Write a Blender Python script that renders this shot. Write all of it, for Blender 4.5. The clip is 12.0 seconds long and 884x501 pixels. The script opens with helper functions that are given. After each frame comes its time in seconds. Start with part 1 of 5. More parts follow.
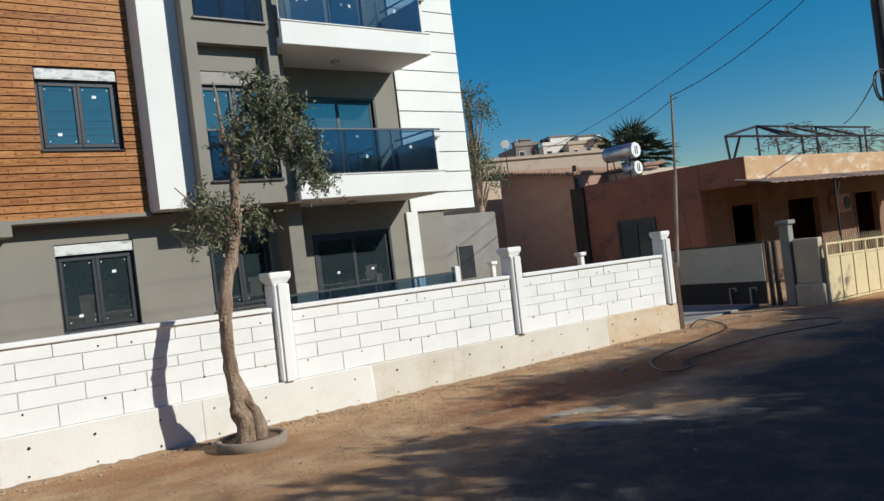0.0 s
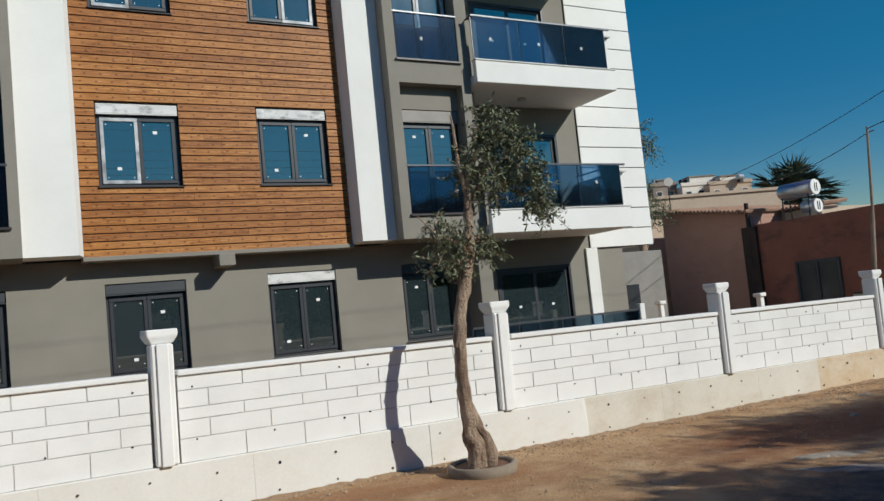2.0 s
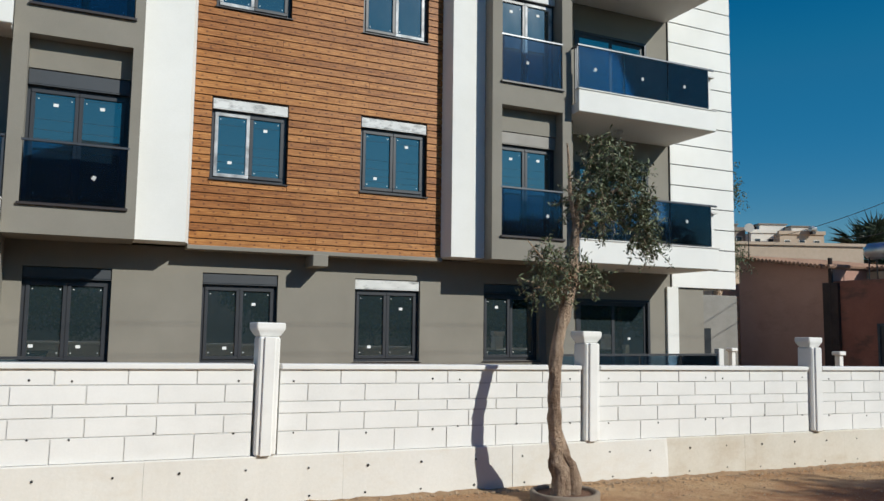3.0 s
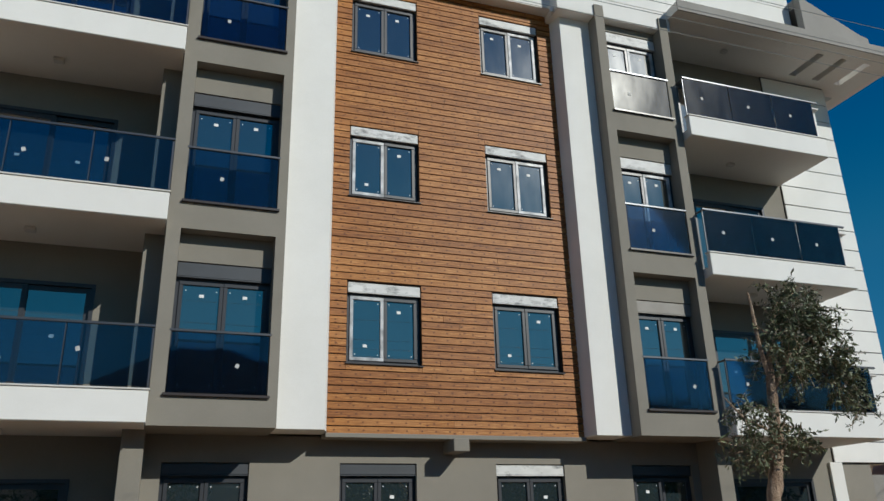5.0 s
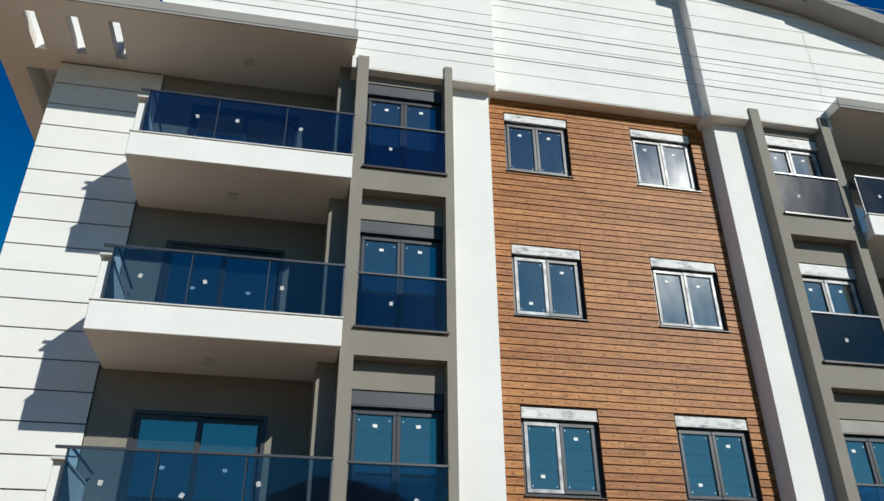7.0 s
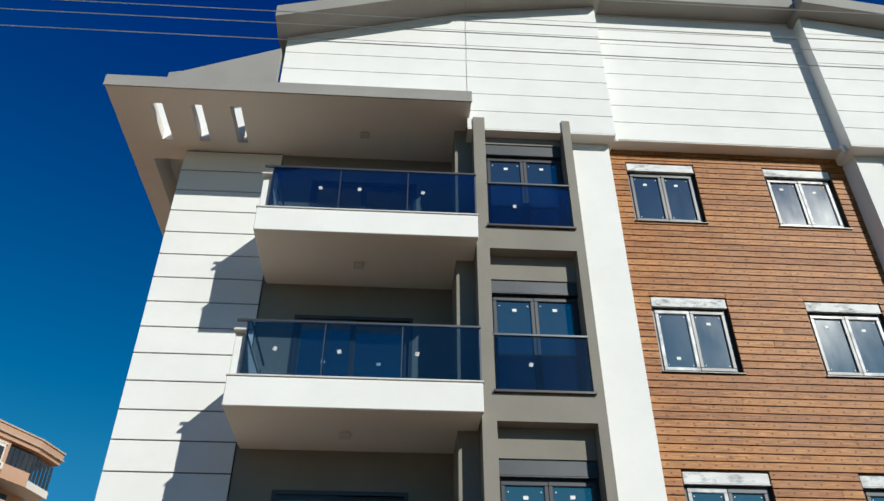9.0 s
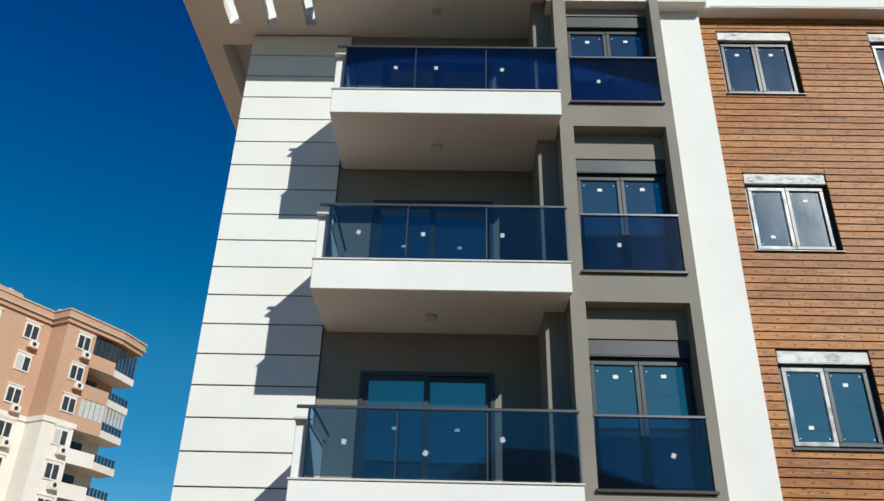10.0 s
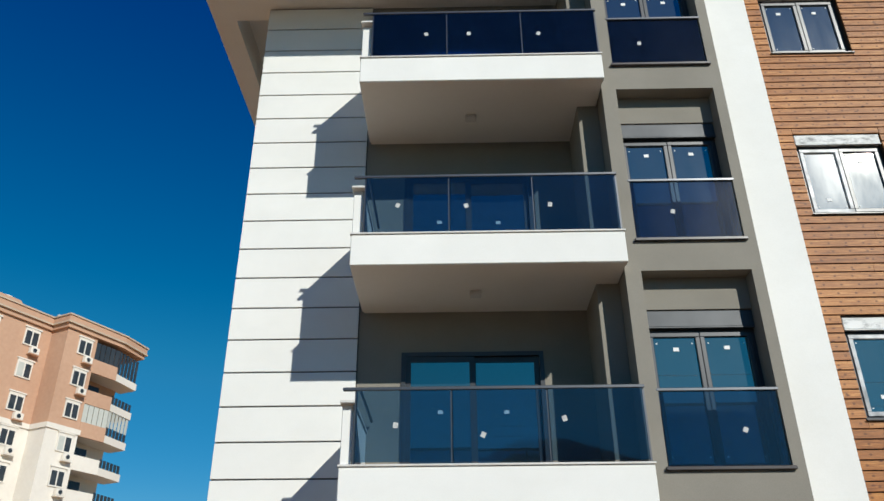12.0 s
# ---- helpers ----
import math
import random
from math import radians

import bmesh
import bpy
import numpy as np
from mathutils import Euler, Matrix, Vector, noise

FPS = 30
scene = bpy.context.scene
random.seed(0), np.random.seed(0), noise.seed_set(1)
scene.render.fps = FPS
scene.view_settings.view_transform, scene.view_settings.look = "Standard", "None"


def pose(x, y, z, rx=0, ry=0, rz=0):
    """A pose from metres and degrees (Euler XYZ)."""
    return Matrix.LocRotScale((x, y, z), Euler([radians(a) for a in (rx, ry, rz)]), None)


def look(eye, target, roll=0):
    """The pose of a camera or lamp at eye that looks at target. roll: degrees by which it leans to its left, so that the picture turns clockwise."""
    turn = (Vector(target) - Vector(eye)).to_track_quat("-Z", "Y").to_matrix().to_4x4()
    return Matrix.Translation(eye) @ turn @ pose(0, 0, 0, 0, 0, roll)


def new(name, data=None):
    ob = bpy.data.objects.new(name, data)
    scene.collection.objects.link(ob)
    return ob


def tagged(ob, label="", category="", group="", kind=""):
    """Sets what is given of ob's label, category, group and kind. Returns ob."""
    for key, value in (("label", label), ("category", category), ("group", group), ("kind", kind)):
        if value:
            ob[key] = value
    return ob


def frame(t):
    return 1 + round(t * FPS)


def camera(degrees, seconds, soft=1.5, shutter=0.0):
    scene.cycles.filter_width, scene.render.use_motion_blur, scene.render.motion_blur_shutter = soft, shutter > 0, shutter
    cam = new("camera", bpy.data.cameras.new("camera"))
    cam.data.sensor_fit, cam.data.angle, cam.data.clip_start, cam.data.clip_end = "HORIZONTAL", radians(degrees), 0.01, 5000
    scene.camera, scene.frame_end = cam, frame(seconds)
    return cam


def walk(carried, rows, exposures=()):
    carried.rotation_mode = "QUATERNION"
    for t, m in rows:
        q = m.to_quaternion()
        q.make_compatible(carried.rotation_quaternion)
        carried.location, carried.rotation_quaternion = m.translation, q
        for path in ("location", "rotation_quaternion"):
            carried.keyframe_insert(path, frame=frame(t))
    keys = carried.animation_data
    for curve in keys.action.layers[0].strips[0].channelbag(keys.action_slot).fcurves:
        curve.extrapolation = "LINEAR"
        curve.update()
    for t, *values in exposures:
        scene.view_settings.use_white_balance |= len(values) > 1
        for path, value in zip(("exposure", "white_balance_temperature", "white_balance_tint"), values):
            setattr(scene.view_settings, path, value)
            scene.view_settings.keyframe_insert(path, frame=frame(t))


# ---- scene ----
cam = camera(59.2, 12.0)
PATH = [
    (0, (-0.287, 0.016, 1.847), (0.941, 1.595, 1.851), -6.9),
    (0.5, (-0.423, 0.289, 1.827), (0.65, 1.974, 1.921), -6.4),
    (1, (-0.759, 0.39, 1.831), (0.247, 2.115, 1.953), -6.0),
    (1.5, (-1.083, 0.514, 1.848), (-0.091, 2.247, 1.965), -6.0),
    (2, (-1.356, 0.658, 1.845), (-0.388, 2.402, 1.989), -5.7),
    (2.5, (-1.649, 0.76, 1.847), (-0.786, 2.557, 2.008), -0.9),
    (2.7, (-1.776, 0.758, 1.89), (-0.916, 2.557, 2.048), 0.4),
    (4.3, (-2.432, 1.488, 1.673), (-1.673, 3.227, 2.306), -0.3),
    (4.5, (-2.478, 1.526, 1.649), (-1.749, 3.268, 2.308), -0.5),
    (5, (-2.783, 1.784, 1.583), (-2.146, 3.548, 2.277), -1.5),
    (5.5, (-3.086, 2.139, 1.66), (-2.603, 3.94, 2.384), -0.7),
    (6, (-3.155, 2.205, 1.686), (-2.812, 3.976, 2.55), 0.3),
    (6.5, (-3.494, 2.403, 1.746), (-3.147, 4.151, 2.654), 0.1),
    (7, (-3.668, 2.536, 1.762), (-3.319, 4.242, 2.745), -0.4),
    (7.2, (-3.746, 2.631, 1.787), (-3.408, 4.297, 2.842), -0.5),
    (8.8, (-4.158, 3.134, 1.783), (-4.001, 4.687, 3.033), -0.8),
    (9, (-4.181, 3.283, 1.726), (-4.083, 4.906, 2.89), 0.1),
    (9.5, (-4.366, 3.567, 1.771), (-4.371, 5.299, 2.771), 1.1),
    (10, (-4.554, 3.644, 1.707), (-4.595, 5.413, 2.64), 1.5),
    (10.5, (-4.807, 3.92, 1.769), (-4.831, 5.697, 2.685), 0.0),
    (11, (-4.954, 4.1, 1.738), (-4.968, 5.881, 2.648), -0.2),
    (11.5, (-5.083, 4.271, 1.76), (-5.106, 6.045, 2.683), -0.6),
    (12, (-5.233, 4.319, 1.694), (-5.261, 6.092, 2.62), -0.4),
]
walk(cam, [(t, look(eye, target, roll)) for t, eye, target, roll in PATH], [(t, s, 6300.0, 6.5) for t, s in ((0.0, 0.23), (1.0, 0.19), (1.5, 0.15), (2.0, -0.03), (2.5, 0.10), (4.3, -0.22), (5.0, -0.25), (5.5, 0.06), (6.0, 0.10), (9.0, 0.12), (12.0, 0.14))])

# ---- world and sun ----
SUN = Vector((0.64, -1.0, 0.69)).normalized()
world = bpy.data.worlds.new("sky")
scene.world = world
world.use_nodes = True
wn, wl = world.node_tree.nodes, world.node_tree.links
sky = wn.new("ShaderNodeTexSky")
sky.sky_type = "NISHITA"
sky.sun_disc = False
sky.sun_elevation = math.asin(SUN.z)
sky.sun_rotation = math.atan2(SUN.x, SUN.y)
sky.air_density, sky.dust_density, sky.ozone_density, sky.altitude = 1.2, 0.0, 5.0, 50
hue = wn.new("ShaderNodeHueSaturation")
# the hue runs from cyan at the horizon to a deeper blue overhead
up = wn.new("ShaderNodeSeparateXYZ")
wl.new(wn.new("ShaderNodeTexCoord").outputs["Generated"], up.inputs[0])
lift = wn.new("ShaderNodeValToRGB")
lift.color_ramp.elements.new(0.33)
for stop, (h_at, h_to) in zip(lift.color_ramp.elements, ((0.0, 0.512), (0.33, 0.487), (0.85, 0.536))):
    stop.position, stop.color = h_at, (h_to, h_to, h_to, 1)
wl.new(up.outputs["Z"], lift.inputs[0])
wl.new(lift.outputs[0], hue.inputs["Hue"])
clear = wn.new("ShaderNodeMapRange")
clear.inputs["From Min"].default_value, clear.inputs["From Max"].default_value = 0.02, 0.30
clear.inputs["To Min"].default_value, clear.inputs["To Max"].default_value = 1.62, 1.38
wl.new(up.outputs["Z"], clear.inputs["Value"])
wl.new(clear.outputs[0], hue.inputs["Saturation"])
wl.new(sky.outputs[0], hue.inputs["Color"])
wl.new(hue.outputs[0], wn["Background"].inputs[0])
wn["Background"].inputs[1].default_value = 0.067
sun = new("sun", bpy.data.lights.new("sun", "SUN"))
sun.data.energy, sun.data.angle, sun.data.color = 4.05, radians(0.53), (1.0, 0.96, 0.88)
sun.matrix_world = look(SUN * 60, (0, 0, 0))


# ---- materials ----
def nodes_of(m):
    m.use_nodes = True
    return m.node_tree.nodes, m.node_tree.links, m.node_tree.nodes["Principled BSDF"]


def ramp(nodes, links, src, stops):
    r = nodes.new("ShaderNodeValToRGB")
    while len(r.color_ramp.elements) < len(stops):
        r.color_ramp.elements.new(0.5)
    for e, (p, c) in zip(r.color_ramp.elements, stops):
        e.position, e.color = p, (*c, 1) if len(c) == 3 else c
    links.new(src, r.inputs[0])
    return r.outputs[0]


def noise_tex(nodes, links, coord, scale, detail=6.0, rough=0.6, stretch=(1, 1, 1)):
    mp = nodes.new("ShaderNodeMapping")
    mp.inputs["Scale"].default_value = stretch
    links.new(coord, mp.inputs[0])
    n = nodes.new("ShaderNodeTexNoise")
    n.inputs["Scale"].default_value, n.inputs["Detail"].default_value, n.inputs["Roughness"].default_value = scale, detail, rough
    links.new(mp.outputs[0], n.inputs["Vector"])
    return n.outputs[0]


def mixed(nodes, links, fac, a, b, mode="MIX"):
    m = nodes.new("ShaderNodeMix")
    m.data_type, m.blend_type = "RGBA", mode
    for sock, v in ((m.inputs[0], fac), (m.inputs[6], a), (m.inputs[7], b)):
        if isinstance(v, (int, float)):
            sock.default_value = v
        elif isinstance(v, tuple):
            sock.default_value = (*v, 1)
        else:
            links.new(v, sock)
    return m.outputs[2]


def bumped(nodes, links, bsdf, height, strength, distance):
    b = nodes.new("ShaderNodeBump")
    b.inputs["Strength"].default_value, b.inputs["Distance"].default_value = strength, distance
    links.new(height, b.inputs["Height"])
    links.new(b.outputs[0], bsdf.inputs["Normal"])


def surface(name, base, other, fine=40.0, coarse=1.2, rough=0.85, bump=0.25, depth=0.004, metallic=0.0, stain=None, stain_amount=0.35, stretch=(1, 1, 1), vary=0.0):
    """Two tones at two scales, fine relief, and patches of a stain where one is given."""
    m = bpy.data.materials.new(name)
    n, l, p = nodes_of(m)
    pos = n.new("ShaderNodeNewGeometry").outputs["Position"]
    big = noise_tex(n, l, pos, coarse, 5, 0.6, stretch)
    small = noise_tex(n, l, pos, fine, 4, 0.65)
    col = mixed(n, l, ramp(n, l, big, [(0.35, (0, 0, 0)), (0.7, (1, 1, 1))]), base, other)
    col = mixed(n, l, 0.16, col, ramp(n, l, small, [(0.3, (0.25, 0.25, 0.25)), (0.7, (0.8, 0.8, 0.8))]), "SOFT_LIGHT")
    if stain:
        spots = noise_tex(n, l, pos, coarse * 0.7 + 0.3, 8, 0.7, (1, 1, 2.2))
        mask = ramp(n, l, spots, [(0.52, (0, 0, 0)), (0.68, (stain_amount,) * 3)])
        col = mixed(n, l, mask, col, stain)
    if vary:
        rnd = n.new("ShaderNodeObjectInfo").outputs["Random"]
        col = mixed(n, l, vary, col, ramp(n, l, rnd, [(0.0, (0.25, 0.25, 0.25)), (1.0, (0.75, 0.75, 0.75))]), "SOFT_LIGHT")
    l.new(col, p.inputs["Base Color"])
    p.inputs["Metallic"].default_value = metallic
    rr = n.new("ShaderNodeMapRange")
    rr.inputs["To Min"].default_value, rr.inputs["To Max"].default_value = max(rough - 0.1, 0.05), min(rough + 0.1, 1)
    l.new(big, rr.inputs["Value"])
    l.new(rr.outputs[0], p.inputs["Roughness"])
    bumped(n, l, p, small, bump, depth)
    return m


def wood_material():
    """Stained pine boards: long grain, knots, and rows of screw heads."""
    m = bpy.data.materials.new("stained_pine")
    n, l, p = nodes_of(m)
    geo = n.new("ShaderNodeNewGeometry")
    pos = geo.outputs["Position"]
    rnd = n.new("ShaderNodeObjectInfo").outputs["Random"]
    shift = n.new("ShaderNodeVectorMath")
    shift.operation = "MULTIPLY_ADD"
    comb = n.new("ShaderNodeCombineXYZ")
    for i in range(3):
        l.new(rnd, comb.inputs[i])
    shift.inputs[1].default_value = (37, 11, 23)
    l.new(comb.outputs[0], shift.inputs[0])
    l.new(pos, shift.inputs[2])
    grain = noise_tex(n, l, shift.outputs[0], 9, 8, 0.7, (0.35, 1, 7))
    broad = noise_tex(n, l, shift.outputs[0], 1.6, 3, 0.5, (0.8, 1, 1))
    col = ramp(n, l, grain, [(0.27, (0.095, 0.032, 0.008)), (0.43, (0.235, 0.084, 0.018)), (0.56, (0.375, 0.150, 0.036)), (0.70, (0.61, 0.315, 0.105))])
    col = mixed(n, l, ramp(n, l, broad, [(0.4, (0, 0, 0)), (0.75, (0.45, 0.45, 0.45))]), col, (0.42, 0.19, 0.065))
    col = mixed(n, l, 0.5, col, ramp(n, l, rnd, [(0.0, (0.20, 0.20, 0.20)), (1.0, (0.78, 0.78, 0.78))]), "SOFT_LIGHT")
    vor = n.new("ShaderNodeTexVoronoi")
    vor.inputs["Scale"].default_value = 4.2
    mp = n.new("ShaderNodeMapping")
    mp.inputs["Scale"].default_value = (1.0, 0.01, 2.4)
    l.new(shift.outputs[0], mp.inputs[0])
    l.new(mp.outputs[0], vor.inputs["Vector"])
    knots = ramp(n, l, vor.outputs["Distance"], [(0.06, (0.95, 0.95, 0.95)), (0.16, (0, 0, 0))])
    col = mixed(n, l, knots, col, (0.10, 0.028, 0.010))
    sep, gen = n.new("ShaderNodeSeparateXYZ"), n.new("ShaderNodeSeparateXYZ")
    l.new(pos, sep.inputs[0])
    l.new(n.new("ShaderNodeTexCoord").outputs["Generated"], gen.inputs[0])

    def calc(op, u, v):
        k = n.new("ShaderNodeMath")
        k.operation = op
        for s, w in zip(k.inputs, (u, v)):
            if isinstance(w, (int, float)):
                s.default_value = w
            else:
                l.new(w, s)
        return k.outputs[0]

    along = calc("SUBTRACT", calc("FRACT", calc("ADD", calc("MULTIPLY", sep.outputs["X"], 1 / 0.24), calc("MULTIPLY", rnd, 0.6)), 0), 0.5)
    up = calc("SUBTRACT", gen.outputs["Z"], 0.5)
    dist = calc("ADD", calc("POWER", calc("MULTIPLY", along, 0.24 / 0.024), 2), calc("POWER", calc("MULTIPLY", up, 0.11 / 0.019), 2))
    dot = ramp(n, l, dist, [(0.3, (0.7, 0.7, 0.7)), (1.0, (0, 0, 0))])
    col = mixed(n, l, dot, col, (0.085, 0.030, 0.010))
    l.new(col, p.inputs["Base Color"])
    p.inputs["Roughness"].default_value = 0.5
    p.inputs["Specular IOR Level"].default_value = 0.22
    bumped(n, l, p, grain, 0.5, 0.004)
    return m


def glass_material(name, tint, gloss, rough=0.008, see=0.5, shine=(0.85, 0.95, 1.0), film=0.0, dust_sheen=(0.07, 0.20, 0.33), smear=0.0):
    """Coated glass: part of the light is mirrored, the rest passes tinted."""
    m = bpy.data.materials.new(name)
    n, l, p = nodes_of(m)
    n.remove(p)
    out = n["Material Output"]
    gl = n.new("ShaderNodeBsdfGlossy")
    gl.inputs["Roughness"].default_value = rough
    gl.inputs["Color"].default_value = (*shine, 1)
    tr = n.new("ShaderNodeBsdfTransparent")
    tr.inputs["Color"].default_value = (*[c * see for c in tint], 1)
    fr = n.new("ShaderNodeFresnel")
    fr.inputs["IOR"].default_value = gloss
    mx = n.new("ShaderNodeMixShader")
    pos = n.new("ShaderNodeNewGeometry").outputs["Position"]
    wav = noise_tex(n, l, pos, 0.7, 2, 0.4)
    b = n.new("ShaderNodeBump")
    b.inputs["Strength"].default_value, b.inputs["Distance"].default_value = 0.02, 0.05
    l.new(wav, b.inputs["Height"])
    l.new(b.outputs[0], gl.inputs["Normal"])
    l.new(fr.outputs[0], mx.inputs[0])
    # a diffuse blue-grey veil that paints in mirrored sky; film sets its share
    dusty, haze = n.new("ShaderNodeMixShader"), n.new("ShaderNodeBsdfDiffuse")
    haze.inputs["Color"].default_value = (*dust_sheen, 1)
    dusty.inputs[0].default_value = film
    l.new(tr.outputs[0], dusty.inputs[1])
    l.new(haze.outputs[0], dusty.inputs[2])
    # smears and wiped streaks scatter the sun's mirror image
    streaks = noise_tex(n, l, pos, 3.0, 5, 0.6, (1.0, 1.0, 0.35))
    wiped, soft = n.new("ShaderNodeMixShader"), n.new("ShaderNodeBsdfGlossy")
    soft.inputs["Roughness"].default_value = 0.22
    soft.inputs["Color"].default_value = (0.9, 0.9, 0.88, 1)
    l.new(ramp(n, l, streaks, [(0.3, (smear * 0.5,) * 3), (0.7, (smear * 1.4,) * 3)]), wiped.inputs[0])
    l.new(dusty.outputs[0], mx.inputs[1])
    l.new(gl.outputs[0], mx.inputs[2])
    l.new(mx.outputs[0], wiped.inputs[1])
    l.new(soft.outputs[0], wiped.inputs[2])
    l.new(wiped.outputs[0], out.inputs[0])
    return m


def leaf_material(name, dark, light):
    m = bpy.data.materials.new(name)
    n, l, p = nodes_of(m)
    rnd = n.new("ShaderNodeNewGeometry").outputs["Random Per Island"]
    l.new(ramp(n, l, rnd, [(0.0, dark), (0.6, light), (1.0, tuple(c * 1.4 for c in light))]), p.inputs["Base Color"])
    p.inputs["Roughness"].default_value = 0.5
    p.inputs["Transmission Weight"].default_value = 0.0
    return m


def ground_material():
    m = bpy.data.materials.new("dirt_and_asphalt")
    n, l, p = nodes_of(m)
    pos = n.new("ShaderNodeNewGeometry").outputs["Position"]
    sep = n.new("ShaderNodeSeparateXYZ")
    l.new(pos, sep.inputs[0])
    big = noise_tex(n, l, pos, 0.45, 6, 0.62)
    mid = noise_tex(n, l, pos, 2.3, 7, 0.65)
    fine = noise_tex(n, l, pos, 38, 5, 0.7)
    dirt = ramp(n, l, mid, [(0.3, (0.33, 0.19, 0.085)), (0.5, (0.49, 0.305, 0.15)), (0.72, (0.57, 0.39, 0.22))])
    red = ramp(n, l, noise_tex(n, l, pos, 0.55, 5, 0.6, (0.6, 1.2, 1)), [(0.47, (0, 0, 0)), (0.64, (0.75, 0.75, 0.75))])
    dirt = mixed(n, l, red, dirt, (0.32, 0.135, 0.048))
    # damp red soil spread before the gate
    off = n.new("ShaderNodeVectorMath")
    off.operation = "MULTIPLY_ADD"
    l.new(pos, off.inputs[0])
    off.inputs[1].default_value, off.inputs[2].default_value = (0.19, 0.60, 0.0), (-1.52, -4.32, 0.0)
    size = n.new("ShaderNodeVectorMath")
    size.operation = "LENGTH"
    l.new(off.outputs[0], size.inputs[0])
    rag = n.new("ShaderNodeMath")
    rag.operation = "MULTIPLY_ADD"
    l.new(mid, rag.inputs[0])
    rag.inputs[1].default_value = 0.55
    l.new(size.outputs["Value"], rag.inputs[2])
    damp = ramp(n, l, rag.outputs[0], [(0.0, (0.9, 0.9, 0.9)), (0.60, (0.85, 0.85, 0.85)), (0.98, (0, 0, 0))])
    dirt = mixed(n, l, damp, dirt, (0.22, 0.068, 0.020))
    asph = ramp(n, l, fine, [(0.3, (0.018, 0.020, 0.024)), (0.7, (0.050, 0.052, 0.056))])
    dust_sheen = ramp(n, l, mid, [(0.46, (0, 0, 0)), (0.72, (0.6, 0.6, 0.6))])
    asph = mixed(n, l, dust_sheen, asph, (0.15, 0.115, 0.085))
    # the street's ragged edge
    edge = n.new("ShaderNodeMath")
    edge.operation = "MULTIPLY_ADD"
    l.new(big, edge.inputs[0])
    edge.inputs[1].default_value = 4.0
    l.new(sep.outputs["Y"], edge.inputs[2])
    slope = n.new("ShaderNodeMath")
    slope.operation = "MULTIPLY_ADD"
    l.new(sep.outputs["X"], slope.inputs[0])
    slope.inputs[1].default_value = -0.10
    l.new(edge.outputs[0], slope.inputs[2])
    rng = n.new("ShaderNodeMapRange")
    rng.inputs["From Min"].default_value, rng.inputs["From Max"].default_value = 6.3, 7.3
    l.new(slope.outputs[0], rng.inputs["Value"])
    col = mixed(n, l, rng.outputs[0], asph, dirt)
    col = mixed(n, l, 0.35, col, ramp(n, l, fine, [(0.25, (0.2, 0.2, 0.2)), (0.75, (0.85, 0.85, 0.85))]), "SOFT_LIGHT")
    l.new(col, p.inputs["Base Color"])
    p.inputs["Roughness"].default_value = 0.93
    hsum = n.new("ShaderNodeMath")
    hsum.operation = "MULTIPLY_ADD"
    l.new(mid, hsum.inputs[0])
    hsum.inputs[1].default_value = 2.5
    l.new(fine, hsum.inputs[2])
    bumped(n, l, p, hsum.outputs[0], 0.9, 0.03)
    return m


WHITE = surface("white_plaster", (0.80, 0.79, 0.75), (0.74, 0.73, 0.69), 60, 0.8, 0.9, 0.12, 0.003, stain=(0.66, 0.64, 0.58), stain_amount=0.12)
TAUPE = surface("taupe_plaster", (0.252, 0.232, 0.194), (0.222, 0.204, 0.170), 70, 0.9, 0.92, 0.15, 0.003)
SOFFIT = surface("soffit_plaster", (0.82, 0.79, 0.73), (0.77, 0.74, 0.68), 55, 0.7, 0.92, 0.12, 0.003)
WOOD = wood_material()
BATTEN = surface("dark_cavity", (0.03, 0.017, 0.010), (0.02, 0.012, 0.008), 30, 2, 0.9, 0.1)
GROOVE = surface("grey_groove", (0.085, 0.083, 0.08), (0.07, 0.068, 0.066), 30, 2, 0.9, 0.1)
FRAME = surface("anthracite_upvc", (0.042, 0.045, 0.052), (0.034, 0.037, 0.043), 120, 2, 0.38, 0.05, 0.001)
FILM = surface("frame_with_white_film", (0.62, 0.63, 0.64), (0.20, 0.21, 0.22), 22, 5, 0.45, 0.1, 0.001)
BOX_WHITE = surface("torn_white_film", (0.68, 0.68, 0.66), (0.58, 0.58, 0.56), 50, 4, 0.6, 0.2, 0.002, stain=(0.10, 0.105, 0.11), stain_amount=0.9, stretch=(1, 1, 2))
BOX_GREY = surface("grey_shutter_box", (0.050, 0.056, 0.064), (0.040, 0.045, 0.052), 60, 2, 0.5, 0.05, 0.001)
BOX_TAUPE = surface("taupe_shutter_box", (0.27, 0.25, 0.22), (0.23, 0.21, 0.185), 60, 2, 0.6, 0.05, 0.001)
STICKER = surface("paper_sticker", (0.82, 0.82, 0.80), (0.74, 0.74, 0.73), 60, 9, 0.7, 0.1, 0.001)
LABEL = surface("printed_glass_label", (0.60, 0.60, 0.58), (0.34, 0.34, 0.33), 90, 40, 0.7, 0.1, 0.001)
SILL = surface("dark_sill", (0.05, 0.04, 0.038), (0.035, 0.03, 0.03), 60, 3, 0.35, 0.08, 0.001)
MARBLE = surface("pale_coping", (0.66, 0.64, 0.60), (0.55, 0.53, 0.49), 35, 3, 0.5, 0.1, 0.001)
METAL = surface("grey_aluminium", (0.12, 0.125, 0.135), (0.09, 0.095, 0.105), 120, 3, 0.35, 0.04, 0.001, metallic=0.7)
GLASS = glass_material("coated_window_glass", (0.42, 0.66, 0.74), 3.4, rough=0.018, see=0.2, shine=(0.96, 0.93, 0.82), film=0.16, dust_sheen=(0.16, 0.25, 0.28), smear=0.008)
